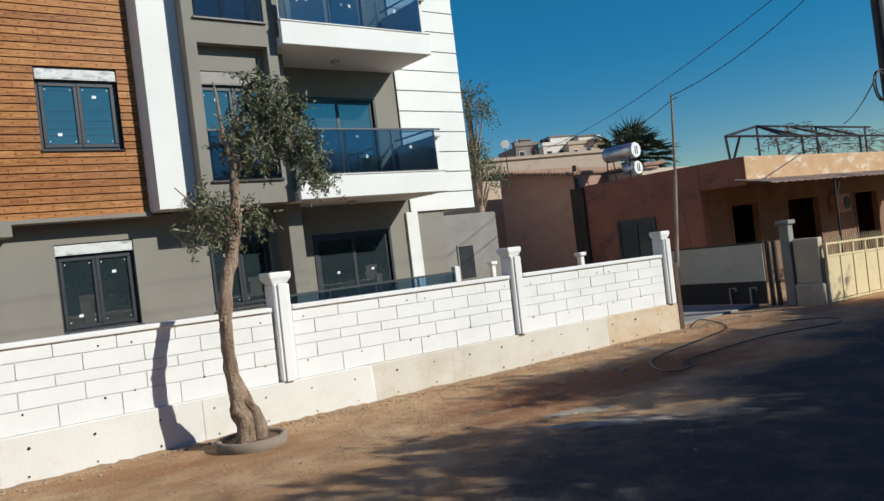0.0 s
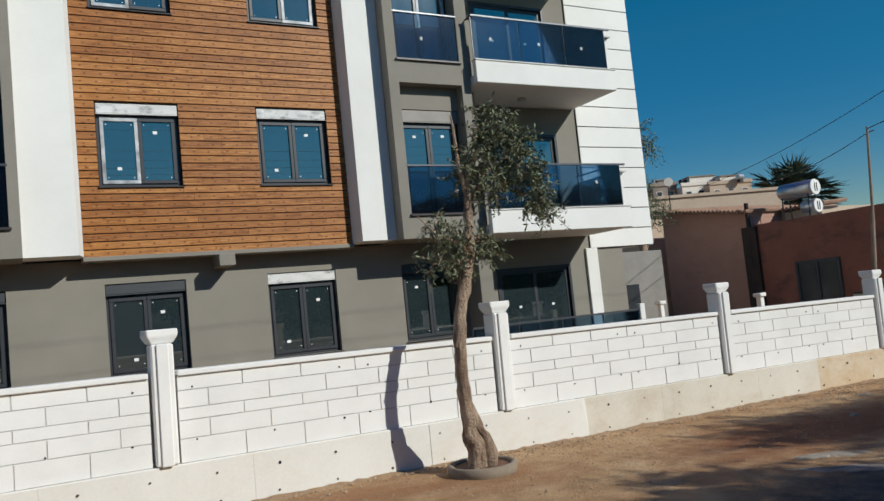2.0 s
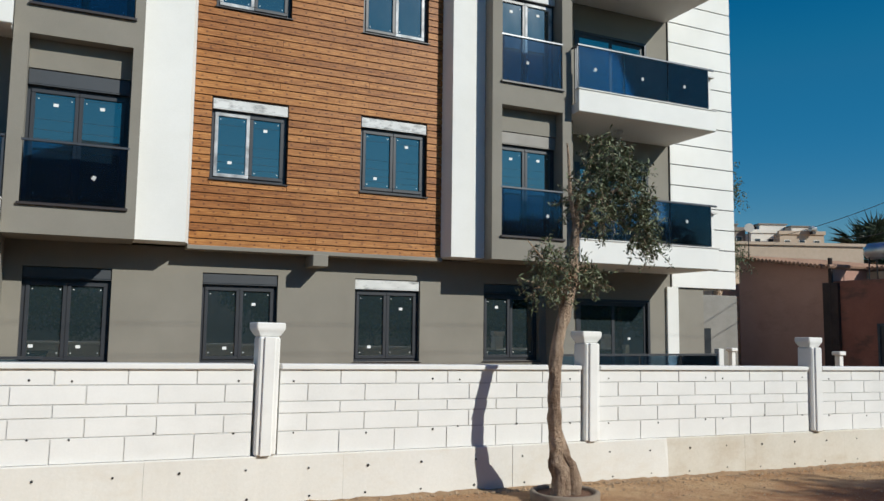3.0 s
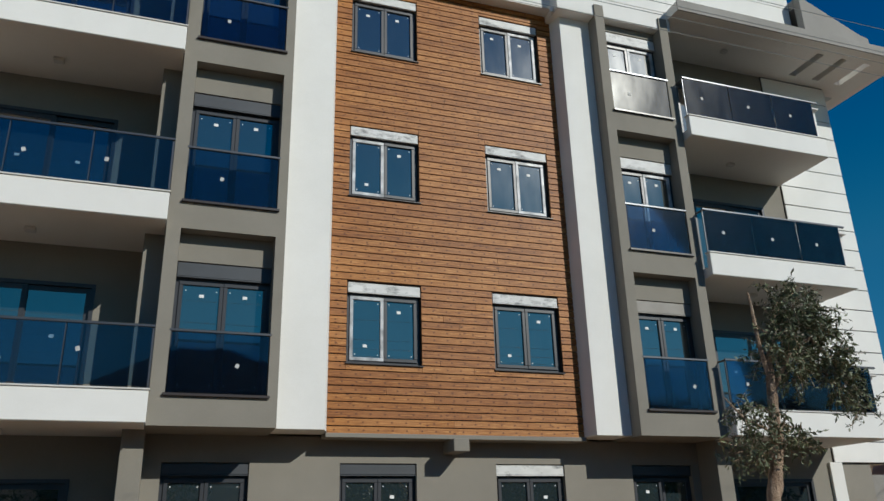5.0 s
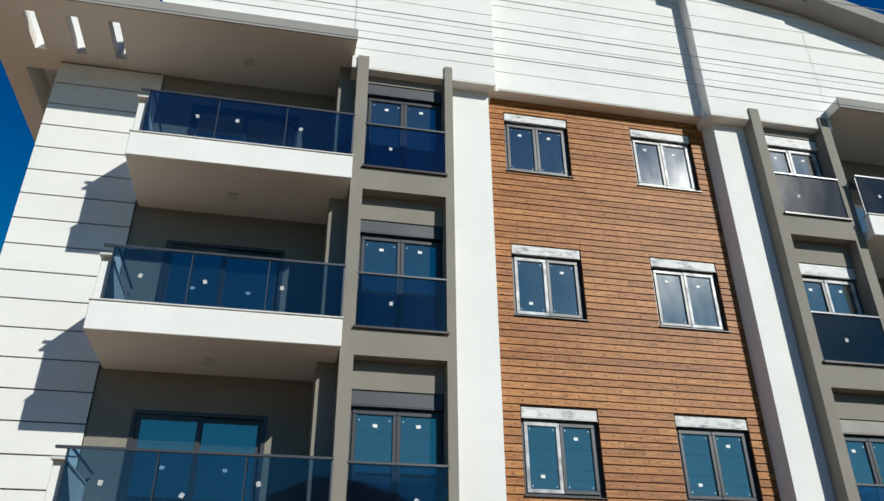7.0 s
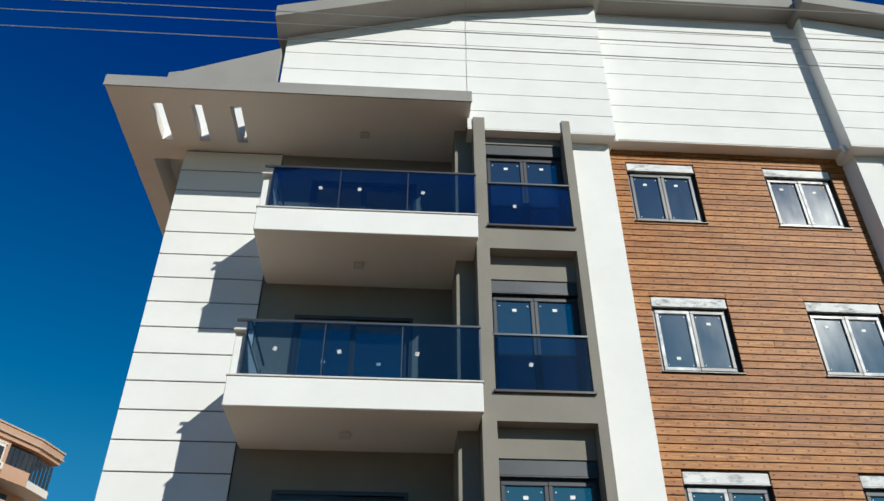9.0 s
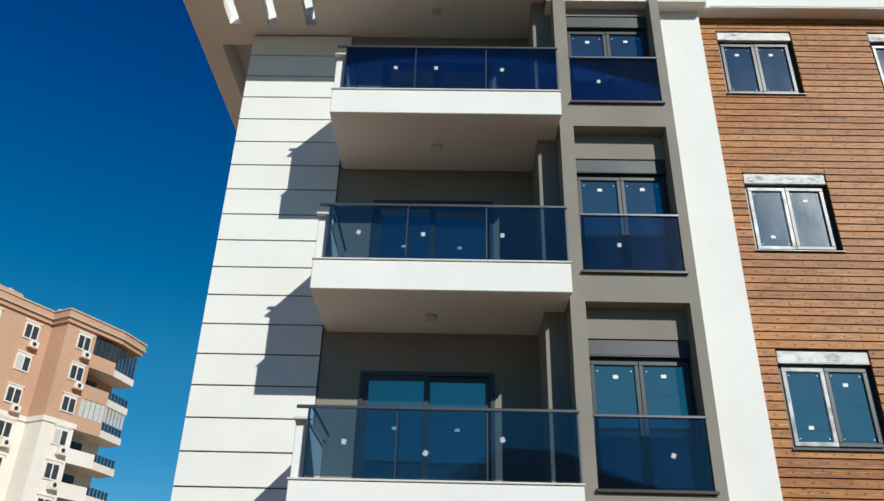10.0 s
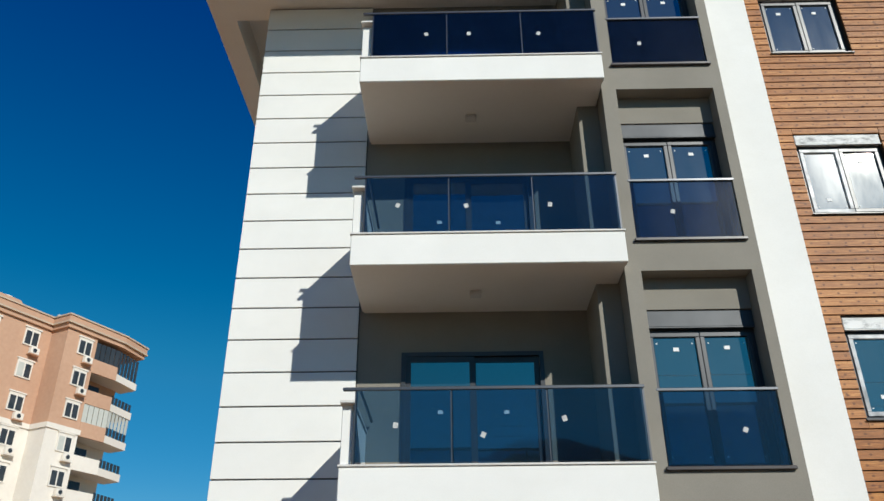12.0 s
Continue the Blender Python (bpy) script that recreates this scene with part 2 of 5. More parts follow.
RAILGLASS = glass_material("blue_tinted_glass", (0.45, 0.58, 0.69), 1.5, rough=0.025, see=1.0, film=0.012, dust_sheen=(0.09, 0.20, 0.36), smear=0.006)
INSIDE = surface("bare_room_plaster", (0.30, 0.29, 0.27), (0.25, 0.24, 0.23), 20, 1, 0.9, 0.1)
BOUNCE_GREY = surface("bounce_cutting_grey", (0.16, 0.155, 0.145), (0.12, 0.116, 0.108), 30, 1.5, 0.92, 0.3)
DOORDARK = surface("dark_door", (0.03, 0.03, 0.034), (0.02, 0.02, 0.024), 60, 2, 0.5, 0.05)


# ---- mesh helpers ----
def bm_box(bm, x0, y0, z0, x1, y1, z1, bevel=0.0):
    vs = [bm.verts.new(p) for p in ((x0, y0, z0), (x1, y0, z0), (x1, y1, z0), (x0, y1, z0), (x0, y0, z1), (x1, y0, z1), (x1, y1, z1), (x0, y1, z1))]
    fs = [bm.faces.new([vs[i] for i in q]) for q in ((3, 2, 1, 0), (4, 5, 6, 7), (0, 1, 5, 4), (1, 2, 6, 5), (2, 3, 7, 6), (3, 0, 4, 7))]
    if bevel:
        es = list({e for f in fs for e in f.edges})
        bmesh.ops.bevel(bm, geom=es, offset=bevel, segments=1, affect="EDGES", profile=0.5)


def bm_prism(bm, poly, y0, y1):
    """A polygon of (x, z) drawn out along y."""
    a = [bm.verts.new((x, y0, z)) for x, z in poly]
    b = [bm.verts.new((x, y1, z)) for x, z in poly]
    bm.faces.new(a)
    bm.faces.new(b[::-1])
    for i in range(len(a)):
        j = (i + 1) % len(a)
        bm.faces.new((a[j], a[i], b[i], b[j]))


def bm_tube(bm, pts, radii, sides=8, cap=True):
    rings = []
    for i, p in enumerate(pts):
        p = Vector(p)
        d = (Vector(pts[min(i + 1, len(pts) - 1)]) - Vector(pts[max(i - 1, 0)])).normalized()
        u = d.cross(Vector((0.31, 0.17, 0.93))).normalized() if abs(d.z) < 0.9 else d.cross(Vector((1, 0.1, 0))).normalized()
        v = d.cross(u)
        r = radii[i] if isinstance(radii, (list, tuple)) else radii
        rings.append([bm.verts.new(p + r * (math.cos(a) * u + math.sin(a) * v)) for a in [2 * math.pi * k / sides for k in range(sides)]])
    for a, b in zip(rings, rings[1:]):
        for k in range(sides):
            bm.faces.new((a[k], a[(k + 1) % sides], b[(k + 1) % sides], b[k]))
    if cap:
        bm.faces.new(rings[0][::-1])
        bm.faces.new(rings[-1])


def bm_disc(bm, centre, r, h, sides=24, r2=None):
    bm_tube(bm, [(centre[0], centre[1], centre[2]), (centre[0], centre[1], centre[2] + h)], [r, r if r2 is None else r2], sides)


def finish(bm, name, smooth=False):
    bmesh.ops.recalc_face_normals(bm, faces=bm.faces)
    me = bpy.data.meshes.new(name)
    bm.to_mesh(me)
    bm.free()
    if smooth:
        me.polygons.foreach_set("use_smooth", [True] * len(me.polygons))
    return me


def part(name, bm, material, parent, label="", smooth=False):
    me = finish(bm, name, smooth) if isinstance(bm, bmesh.types.BMesh) else bm
    if not me.materials:
        me.materials.append(material)
    ob = new(name, me)
    ob.parent = parent
    if label:
        ob["label"] = label
    return ob


def thing(name, label, category, at=(0, 0, 0), group="", kind=""):
    ob = new(name)
    ob.location = at
    ob.empty_display_size = 0.2
    return tagged(ob, label, category, group, kind)


def single(name, bm, material, label, category, group="", kind="", smooth=False):
    ob = new(name, finish(bm, name, smooth))
    ob.data.materials.append(material)
    return tagged(ob, label, category, group, kind)


def box_part(name, box, material, parent, label="", bevel=0.0):
    bm = bmesh.new()
    bm_box(bm, *box, bevel)
    return part(name, bm, material, parent, label)


def pierced(bm, x0, x1, z0, z1, y0, y1, holes):
    """A wall along x with rectangular holes (x0, x1, z0, z1) right through it, as one shell."""
    xs = sorted({x0, x1, *[round(v, 5) for h in holes for v in h[:2] if x0 < v < x1]})
    zs = sorted({z0, z1, *[round(v, 5) for h in holes for v in h[2:] if z0 < v < z1]})
    full = {}
    for i in range(len(xs) - 1):
        for j in range(len(zs) - 1):
            mx, mz = (xs[i] + xs[i + 1]) / 2, (zs[j] + zs[j + 1]) / 2
            full[i, j] = not any(h[0] < mx < h[1] and h[2] < mz < h[3] for h in holes)
    made = {}

    def at(i, j, y):
        if (i, j, y) not in made:
            made[i, j, y] = bm.verts.new((xs[i], y, zs[j]))
        return made[i, j, y]

    for (i, j), solid in full.items():
        if not solid:
            continue
        for y in (y0, y1):
            bm.faces.new((at(i, j, y), at(i + 1, j, y), at(i + 1, j + 1, y), at(i, j + 1, y)))
        for di, dj, p, q in ((-1, 0, (i, j), (i, j + 1)), (1, 0, (i + 1, j), (i + 1, j + 1)), (0, -1, (i, j), (i + 1, j)), (0, 1, (i, j + 1), (i + 1, j + 1))):
            if not full.get((i + di, j + dj)):
                bm.faces.new((at(*p, y0), at(*q, y0), at(*q, y1), at(*p, y1)))


def clip(poly, a, b):
    """The part of a polygon of (x, z) under the line z = a + b x."""
    out = []
    for i, p in enumerate(poly):
        q = poly[(i + 1) % len(poly)]
        dp, dq = p[1] - a - b * p[0], q[1] - a - b * q[0]
        if dp <= 0:
            out.append(p)
        if dp * dq < 0:
            s = dp / (dp - dq)
            out.append((p[0] + s * (q[0] - p[0]), p[1] + s * (q[1] - p[1])))
    return out


UNIT = bmesh.new()
bm_box(UNIT, 0, 0, 0, 1, 1, 1)
UNIT = finish(UNIT, "unit_board")


def board(name, x0, y0, z0, x1, y1, z1, material, parent, rx=0.0):
    """A board on the shared mesh, stretched to its size."""
    me = BOARDS.get(material.name)
    if me is None:
        me = BOARDS[material.name] = UNIT.copy()
        me.materials.append(material)
    ob = new(name, me)
    ob.parent = parent
    ob.location, ob.scale = (x0, y0, z0), (x1 - x0, y1 - y0, z1 - z0)
    ob.rotation_euler = (rx, 0, 0)
    return ob


BOARDS = {}

# ---- ground ----
def ground_z(x, y):
    return -0.055 - 0.0145 * min(max(x, -12.0), 22.0) + 0.012 * noise.noise((x * 0.6, y * 0.6, 0)) * (1 if abs(x) < 40 else 0)


def build_ground():
    bm = bmesh.new()
    xs = [-1500, -400, -120, -50, -25] + [-14 + 0.5 * i for i in range(81)] + [32, 45, 80, 200, 500, 1500]
    ys = [-1500, -400, -120, -50, -25, -14] + [-8 + 0.5 * i for i in range(54)] + [24, 40, 80, 200, 500, 1500]
    grid = [[bm.verts.new((x, y, ground_z(x, y))) for y in ys] for x in xs]
    for i in range(len(xs) - 1):
        for j in range(len(ys) - 1):
            bm.faces.new((grid[i][j], grid[i + 1][j], grid[i + 1][j + 1], grid[i][j + 1]))
    single("ground", bm, ground_material(), "dusty brown dirt verge beside a dark worn asphalt street", "ground", kind="structure", smooth=True)


build_ground()

# ---- the apartment building ----
XC, B1, P = 1.885, 3.155, 2.985          # mirror axis, underside of the first upper storey, storey height
GY, WY, PY, BY, KY, SY, LY = 14.40, 14.06, 13.75, 13.46, 13.20, 14.72, 14.76   # ground wall, boards, pilaster, bay, balcony, siding, loggia back
house = thing("apartment_building", "new four-storey apartment block in white and taupe plaster with stained boards", "building", (0, 0, 0))


def sx(x, side):
    return x if side < 0 else 2 * XC - x


def span(a, b, side):
    return (a, b) if side < 0 else (2 * XC - b, 2 * XC - a)


def window(x0, x1, z0, z1, y, box_mat, frame_mat=FRAME, box_h=0.18, stickers=(), sash=0, sill=True, box_label=""):
    """A two-sash window with its shutter box, in an opening whose frame stands at y."""
    w = x1 - x0
    bm = bmesh.new()
    zt = z1 - box_h
    f = 0.055
    for a, b, c, d in ((x0, x1, z0, z0 + f), (x0, x1, zt - f, zt), (x0, x0 + f, z0 + f, zt - f), (x1 - f, x1, z0 + f, zt - f)):
        bm_box(bm, a, y, c, b, y + 0.07, d)
    win = part("window", bm, FRAME, house, "anthracite two-sash window with paper stickers on the panes")
    m = x0 + w / 2
    for k, (a, b) in enumerate(((x0 + f, m), (m, x1 - f))):
        s, yy = 0.06, y - 0.022 - 0.006 * k
        bm = bmesh.new()
        for p, q, r, t in ((a, b, z0 + f, z0 + f + s), (a, b, zt - f - s, zt - f), (a, a + s, z0 + f + s, zt - f - s), (b - s, b, z0 + f + s, zt - f - s)):
            bm_box(bm, p, yy, r, q, yy + 0.06, t, 0.006)
        part("sash", bm, frame_mat if k == sash else FRAME, win, "pale film still on the sash" if (k == sash and frame_mat is FILM) else "")
        box_part("pane", (a + s - 0.01, yy + 0.03, z0 + f + s - 0.01, b - s + 0.01, yy + 0.042, zt - f - s + 0.01), GLASS, win)
        for fx, fz in stickers[k] if stickers else ():
            px, pz = a + s + fx * (b - a - 2 * s), z0 + f + s + fz * (zt - z0 - 2 * f - 2 * s)
            box_part("sticker", (px - 0.035, yy + 0.024, pz - 0.025, px + 0.035, yy + 0.028, pz + 0.025), STICKER, win, "small white paper sticker")
        for fx, fz in ((0.08, 0.05), (0.92, 0.05), (0.08, 0.95), (0.92, 0.95)):
            px, pz = a + s + fx * (b - a - 2 * s), z0 + f + s + fz * (zt - z0 - 2 * f - 2 * s)
            box_part("pad", (px - 0.008, yy + 0.025, pz - 0.008, px + 0.008, yy + 0.028, pz + 0.008), STICKER, win)
    if box_h:
        bm = bmesh.new()
        bm_box(bm, x0 + 0.005, y - 0.075, zt + 0.004, x1 - 0.005, y + 0.06, z1 - 0.012, 0.008)
        bm_box(bm, x0 + 0.005, y - 0.082, zt - 0.012, x1 - 0.005, y - 0.05, zt + 0.003)
        part("shutter_box", bm, box_mat, win, box_label)
    if sill:
        bm = bmesh.new()
        bm_box(bm, x0 - 0.03, y - 0.125, z0 - 0.024, x1 + 0.03, y + 0.02, z0 - 0.004, 0.004)
        part("sill", bm, SILL, win)
    return win


wall = bmesh.new()
# ground storey wall with its window holes
G_WIN = [(-2.74, -1.46), (-0.05, 1.23), (2.65, 3.95), (5.32, 6.60)]
pierced(wall, -3.3, 7.16, -0.6, B1, GY, GY + 0.3, [(a, b, 1.23, 2.75) for a, b in G_WIN])
part("ground_wall", wall, TAUPE, house, "taupe plaster ground storey")
for (a, b), bx, lab, st in zip(G_WIN, (BOX_GREY, BOX_GREY, BOX_WHITE, BOX_GREY), ("", "grey box with torn white film", "white film half torn off", ""),
                               ((((0.12, 0.15),), ((0.3, 0.14),)), (((0.65, 0.12),), ((0.4, 0.8),)), (((0.45, 0.14),), ((0.5, 0.78),)), (((0.5, 0.85),), ()))):
    window(a, b, 1.23, 2.75, GY + 0.10, bx, stickers=st, box_label=lab)

# boarded field
W_L, W_R = (-0.05, 1.235), (2.59, 3.89)
w_holes = [(a, b, 4.305 + P * k, 5.70 + P * k) for a, b in (W_L, W_R) for k in range(3)]
WOOD_X0, WOOD_X1, WOOD_Z0, WOOD_Z1 = -0.352, 4.212, 3.17, 12.06
wall = bmesh.new()
pierced(wall, WOOD_X0, WOOD_X1, B1 + 0.02, WOOD_Z1, WY + 0.03, WY + 0.3, w_holes)
cladding = part("board_wall", wall, BATTEN, house, "wall behind the stained boards")
bm = bmesh.new()
bm_box(bm, WOOD_X0 - 0.02, WY - 0.04, B1 - 0.05, WOOD_X1 + 0.02, WY + 0.32, B1 + 0.02, 0.006)
part("base_trim", bm, TAUPE, house)
st_sets = [((((0.45, 0.2),), ((0.45, 0.82),)), (((0.42, 0.17),), ((0.45, 0.83),))), ((((0.45, 0.17),), ((0.5, 0.83),)), (((0.4, 0.85),), ((0.45, 0.8),))), ((((0.45, 0.83),), ((0.45, 0.83),)), (((0.4, 0.85),), ((0.45, 0.8),)))]
for k in range(3):
    for c, (a, b) in enumerate((W_L, W_R)):
        light = (k, c) in ((0, 0), (1, 1), (2, 1), (1, 0))
        window(a, b, 4.305 + P * k, 5.70 + P * k, WY + 0.09, BOX_WHITE, FILM if light else FRAME, stickers=st_sets[k][c], sash=0 if c == 0 else 1, box_label="white shutter box with torn film")

# pilasters, bays, columns, loggias and siding, both sides
for side in (-1, 1):
    bm = bmesh.new()
    e0 = -0.355 if side < 0 else -0.44
    plan = [(-1.21, 13.76), (-0.52 if side > 0 else -0.44, 13.76), (e0, WY - 0.01), (e0, 14.38), (-1.21, 14.38)]
    low_ring = [bm.verts.new((sx(x, side), y, B1 + 0.03)) for x, y in plan]
    high_ring = [bm.verts.new((sx(x, side), y, 12.05)) for x, y in plan]
    bm.faces.new(low_ring)
    bm.faces.new(high_ring)
    for i in range(5):
        bm.faces.new((low_ring[i], low_ring[(i + 1) % 5], high_ring[(i + 1) % 5], high_ring[i]))
    part("pilaster", bm, WHITE, house, "smooth white plaster pilaster with a splayed side")
    # bay with its three tall openings
    a, b = span(-3.0, -1.21, side)
    oa, ob_ = span(-2.79, -1.36 if side < 0 else -1.42, side)
    bm = bmesh.new()
    holes = [(oa, ob_, 3.60 + P * k, 6.13 + P * k) for k in range(3)]
    pierced(bm, a, b, B1, 12.08, BY, BY + 0.5, holes)
    bay = part("bay", bm, TAUPE, house, "taupe plaster bay with tall openings")
    for xx in (a, b - 0.06):
        box_part("cheek", (xx, BY + 0.502, B1, xx + 0.06, GY + 0.2, 12.08), TAUPE, bay)
    box_part("bay_floor", (a + 0.062, BY + 0.502, B1, b - 0.062, GY + 0.2, B1 + 0.2), TAUPE, bay)
    for k in range(3):
        z = 3.60 + P * k
        box_part("lintel", (oa + 0.002, BY + 0.24, z + 2.08, ob_ - 0.002, BY + 0.49, z + 2.528), TAUPE, bay)
        bxm = BOX_TAUPE if (side < 0 or k == 0) else BOX_WHITE
        if side < 0:
            bxm = BOX_GREY
        window(oa, ob_, z, z + 2.08, BY + 0.33, bxm, FILM if (side > 0 and k > 0) else FRAME, box_h=0.24, stickers=(((0.52, 0.90),), ((0.50, 0.91),)), sill=False, sash=1)
        bm = bmesh.new()
        bm_box(bm, oa - 0.03, BY - 0.05, z - 0.03, ob_ + 0.03, BY + 0.30, z + 0.012, 0.005)
        rail = part("french_rail", bm, SILL, house, "glazed rail before a tall window")
        bm = bmesh.new()
        bm_box(bm, oa - 0.02, BY - 0.005, z + 0.915, ob_ + 0.02, BY + 0.035, z + 0.955, 0.006)
        part("top_rail", bm, METAL, rail)
        for xx in (oa + 0.03, ob_ - 0.07):
            box_part("post", (xx, BY + 0.045, z + 0.013, xx + 0.04, BY + 0.075, z + 0.915), METAL, rail)
        box_part("pane", (oa + 0.015, BY + 0.022, z + 0.03, ob_ - 0.015, BY + 0.032, z + 0.914), RAILGLASS, rail)
        cx = oa + (ob_ - oa) * ((0.68, 0.38, 0.32)[k] if side < 0 else (0.75, 0.42, 0.30)[k])
        s = box_part("sticker", (-0.028, 0, -0.032, 0.028, 0.004, 0.032), LABEL, rail)
        s.location, s.rotation_euler = (cx, BY + 0.014, z + 0.44), (0, (0.5, 0.25, 0.05)[k], 0)
    # column beside the loggia
    a, b = span(-3.31, -3.0, side)
    bm = bmesh.new()
    bm_box(bm, a, 13.86, -0.5, b, LY + 0.2, 12.11, 0.006)
    part("column", bm, TAUPE, house)
    # loggia back wall with sliding doors, storey by storey
    la, lb = span(-6.60, -3.31, side)
    da, db = span(-5.98, -3.98, side)
    bm = bmesh.new()
    pierced(bm, la, lb, -0.6, 12.11, LY, LY + 0.25, [(da, db, 0.30 + P * k, 2.53 + P * k) for k in range(4)])
    part("loggia_wall", bm, TAUPE, house)
    for k in range(4):
        z = 0.30 + P * k
        bm = bmesh.new()
        for p, q, r, t in ((da, db, z, z + 0.06), (da, db, z + 2.17, z + 2.23), (da, da + 0.06, z + 0.06, z + 2.17), (db - 0.06, db, z + 0.06, z + 2.17)):
            bm_box(bm, p, LY - 0.02, r, q, LY + 0.10, t)
        door = part("sliding_door", bm, FRAME, house, "anthracite sliding balcony door")
        m = (da + db) / 2
        for i, (p, q) in enumerate(((da + 0.06, m + 0.03), (m - 0.03, db - 0.06))):
            yy = LY + 0.005 + 0.035 * i
            bm = bmesh.new()
            for e, f_, g, h in ((p, q, z + 0.06, z + 0.14), (p, q, z + 2.09, z + 2.17), (p, p + 0.075, z + 0.14, z + 2.09), (q - 0.075, q, z + 0.14, z + 2.09)):
                bm_box(bm, e, yy, g, f_, yy + 0.03, h)
            part("leaf", bm, FRAME, door)
            box_part("pane", (p + 0.07, yy + 0.012, z + 0.135, q - 0.07, yy + 0.02, z + 2.095), GLASS, door)
            px = p + 0.5 * (q - p)
            box_part("sticker", (px - 0.035, yy + 0.006, z + 1.35, px + 0.035, yy + 0.010, z + 1.40), STICKER, door)
    # end wall: backing, then siding panels
    ea, eb = span(-8.46 if side < 0 else -8.55, -6.61, side)
    bm = bmesh.new()
    bm_box(bm, ea, SY + 0.02, 2.86, eb, SY + 0.35, 12.11)
    ends = part("siding_wall", bm, GROOVE, house, "white grooved plaster siding")
    z = 2.86
    while z < 11.9:
        top = min(z + 0.467, 12.10)
        if z < 2.9:
            top = 3.272
        bm = bmesh.new()
        bm_box(bm, ea - 0.012 * (side < 0), SY - 0.005, z, eb + 0.012 * (side > 0), SY + 0.02, top, 0.004)
        bm_box(bm, (ea - 0.012) if side < 0 else (eb - 0.01), SY + 0.02, z, (ea + 0.01) if side < 0 else (eb + 0.012), SY + 0.34, top)
        part("panel", bm, WHITE, ends)
        z = top + 0.022
    # ground storey under the end: white strip and taupe wall
    a, b = span(-6.78, -6.45, side)
    box_part("end_column", (a, SY - 0.02, -0.6, b, LY + 0.24, 2.855), WHITE, house, "white plaster corner column", 0.006)
    a, b = span(-7.6, -6.79, side)
    box_part("end_wall", (a, SY + 0.06, -0.6, b, SY + 0.3, 2.855), TAUPE, house)
    xx = sx(-8.35 if side < 0 else -8.44, side)
    box_part("side_wall", (min(xx, xx - side * 0.2), SY + 0.36, 2.86, max(xx, xx - side * 0.2), 22.0, 12.1), WHITE, house)
    xx = sx(-7.55, side)
    box_part("ground_side_wall", (min(xx, xx - side * 0.2), SY + 0.302, -0.6, max(xx, xx - side * 0.2), 22.0, 2.85), TAUPE, house)
    a, b = span(-8.45, -7.3, side)
    box_part("overhang_floor", (a, SY + 0.36, 2.88, b, 22.0, 3.05), SOFFIT, house)

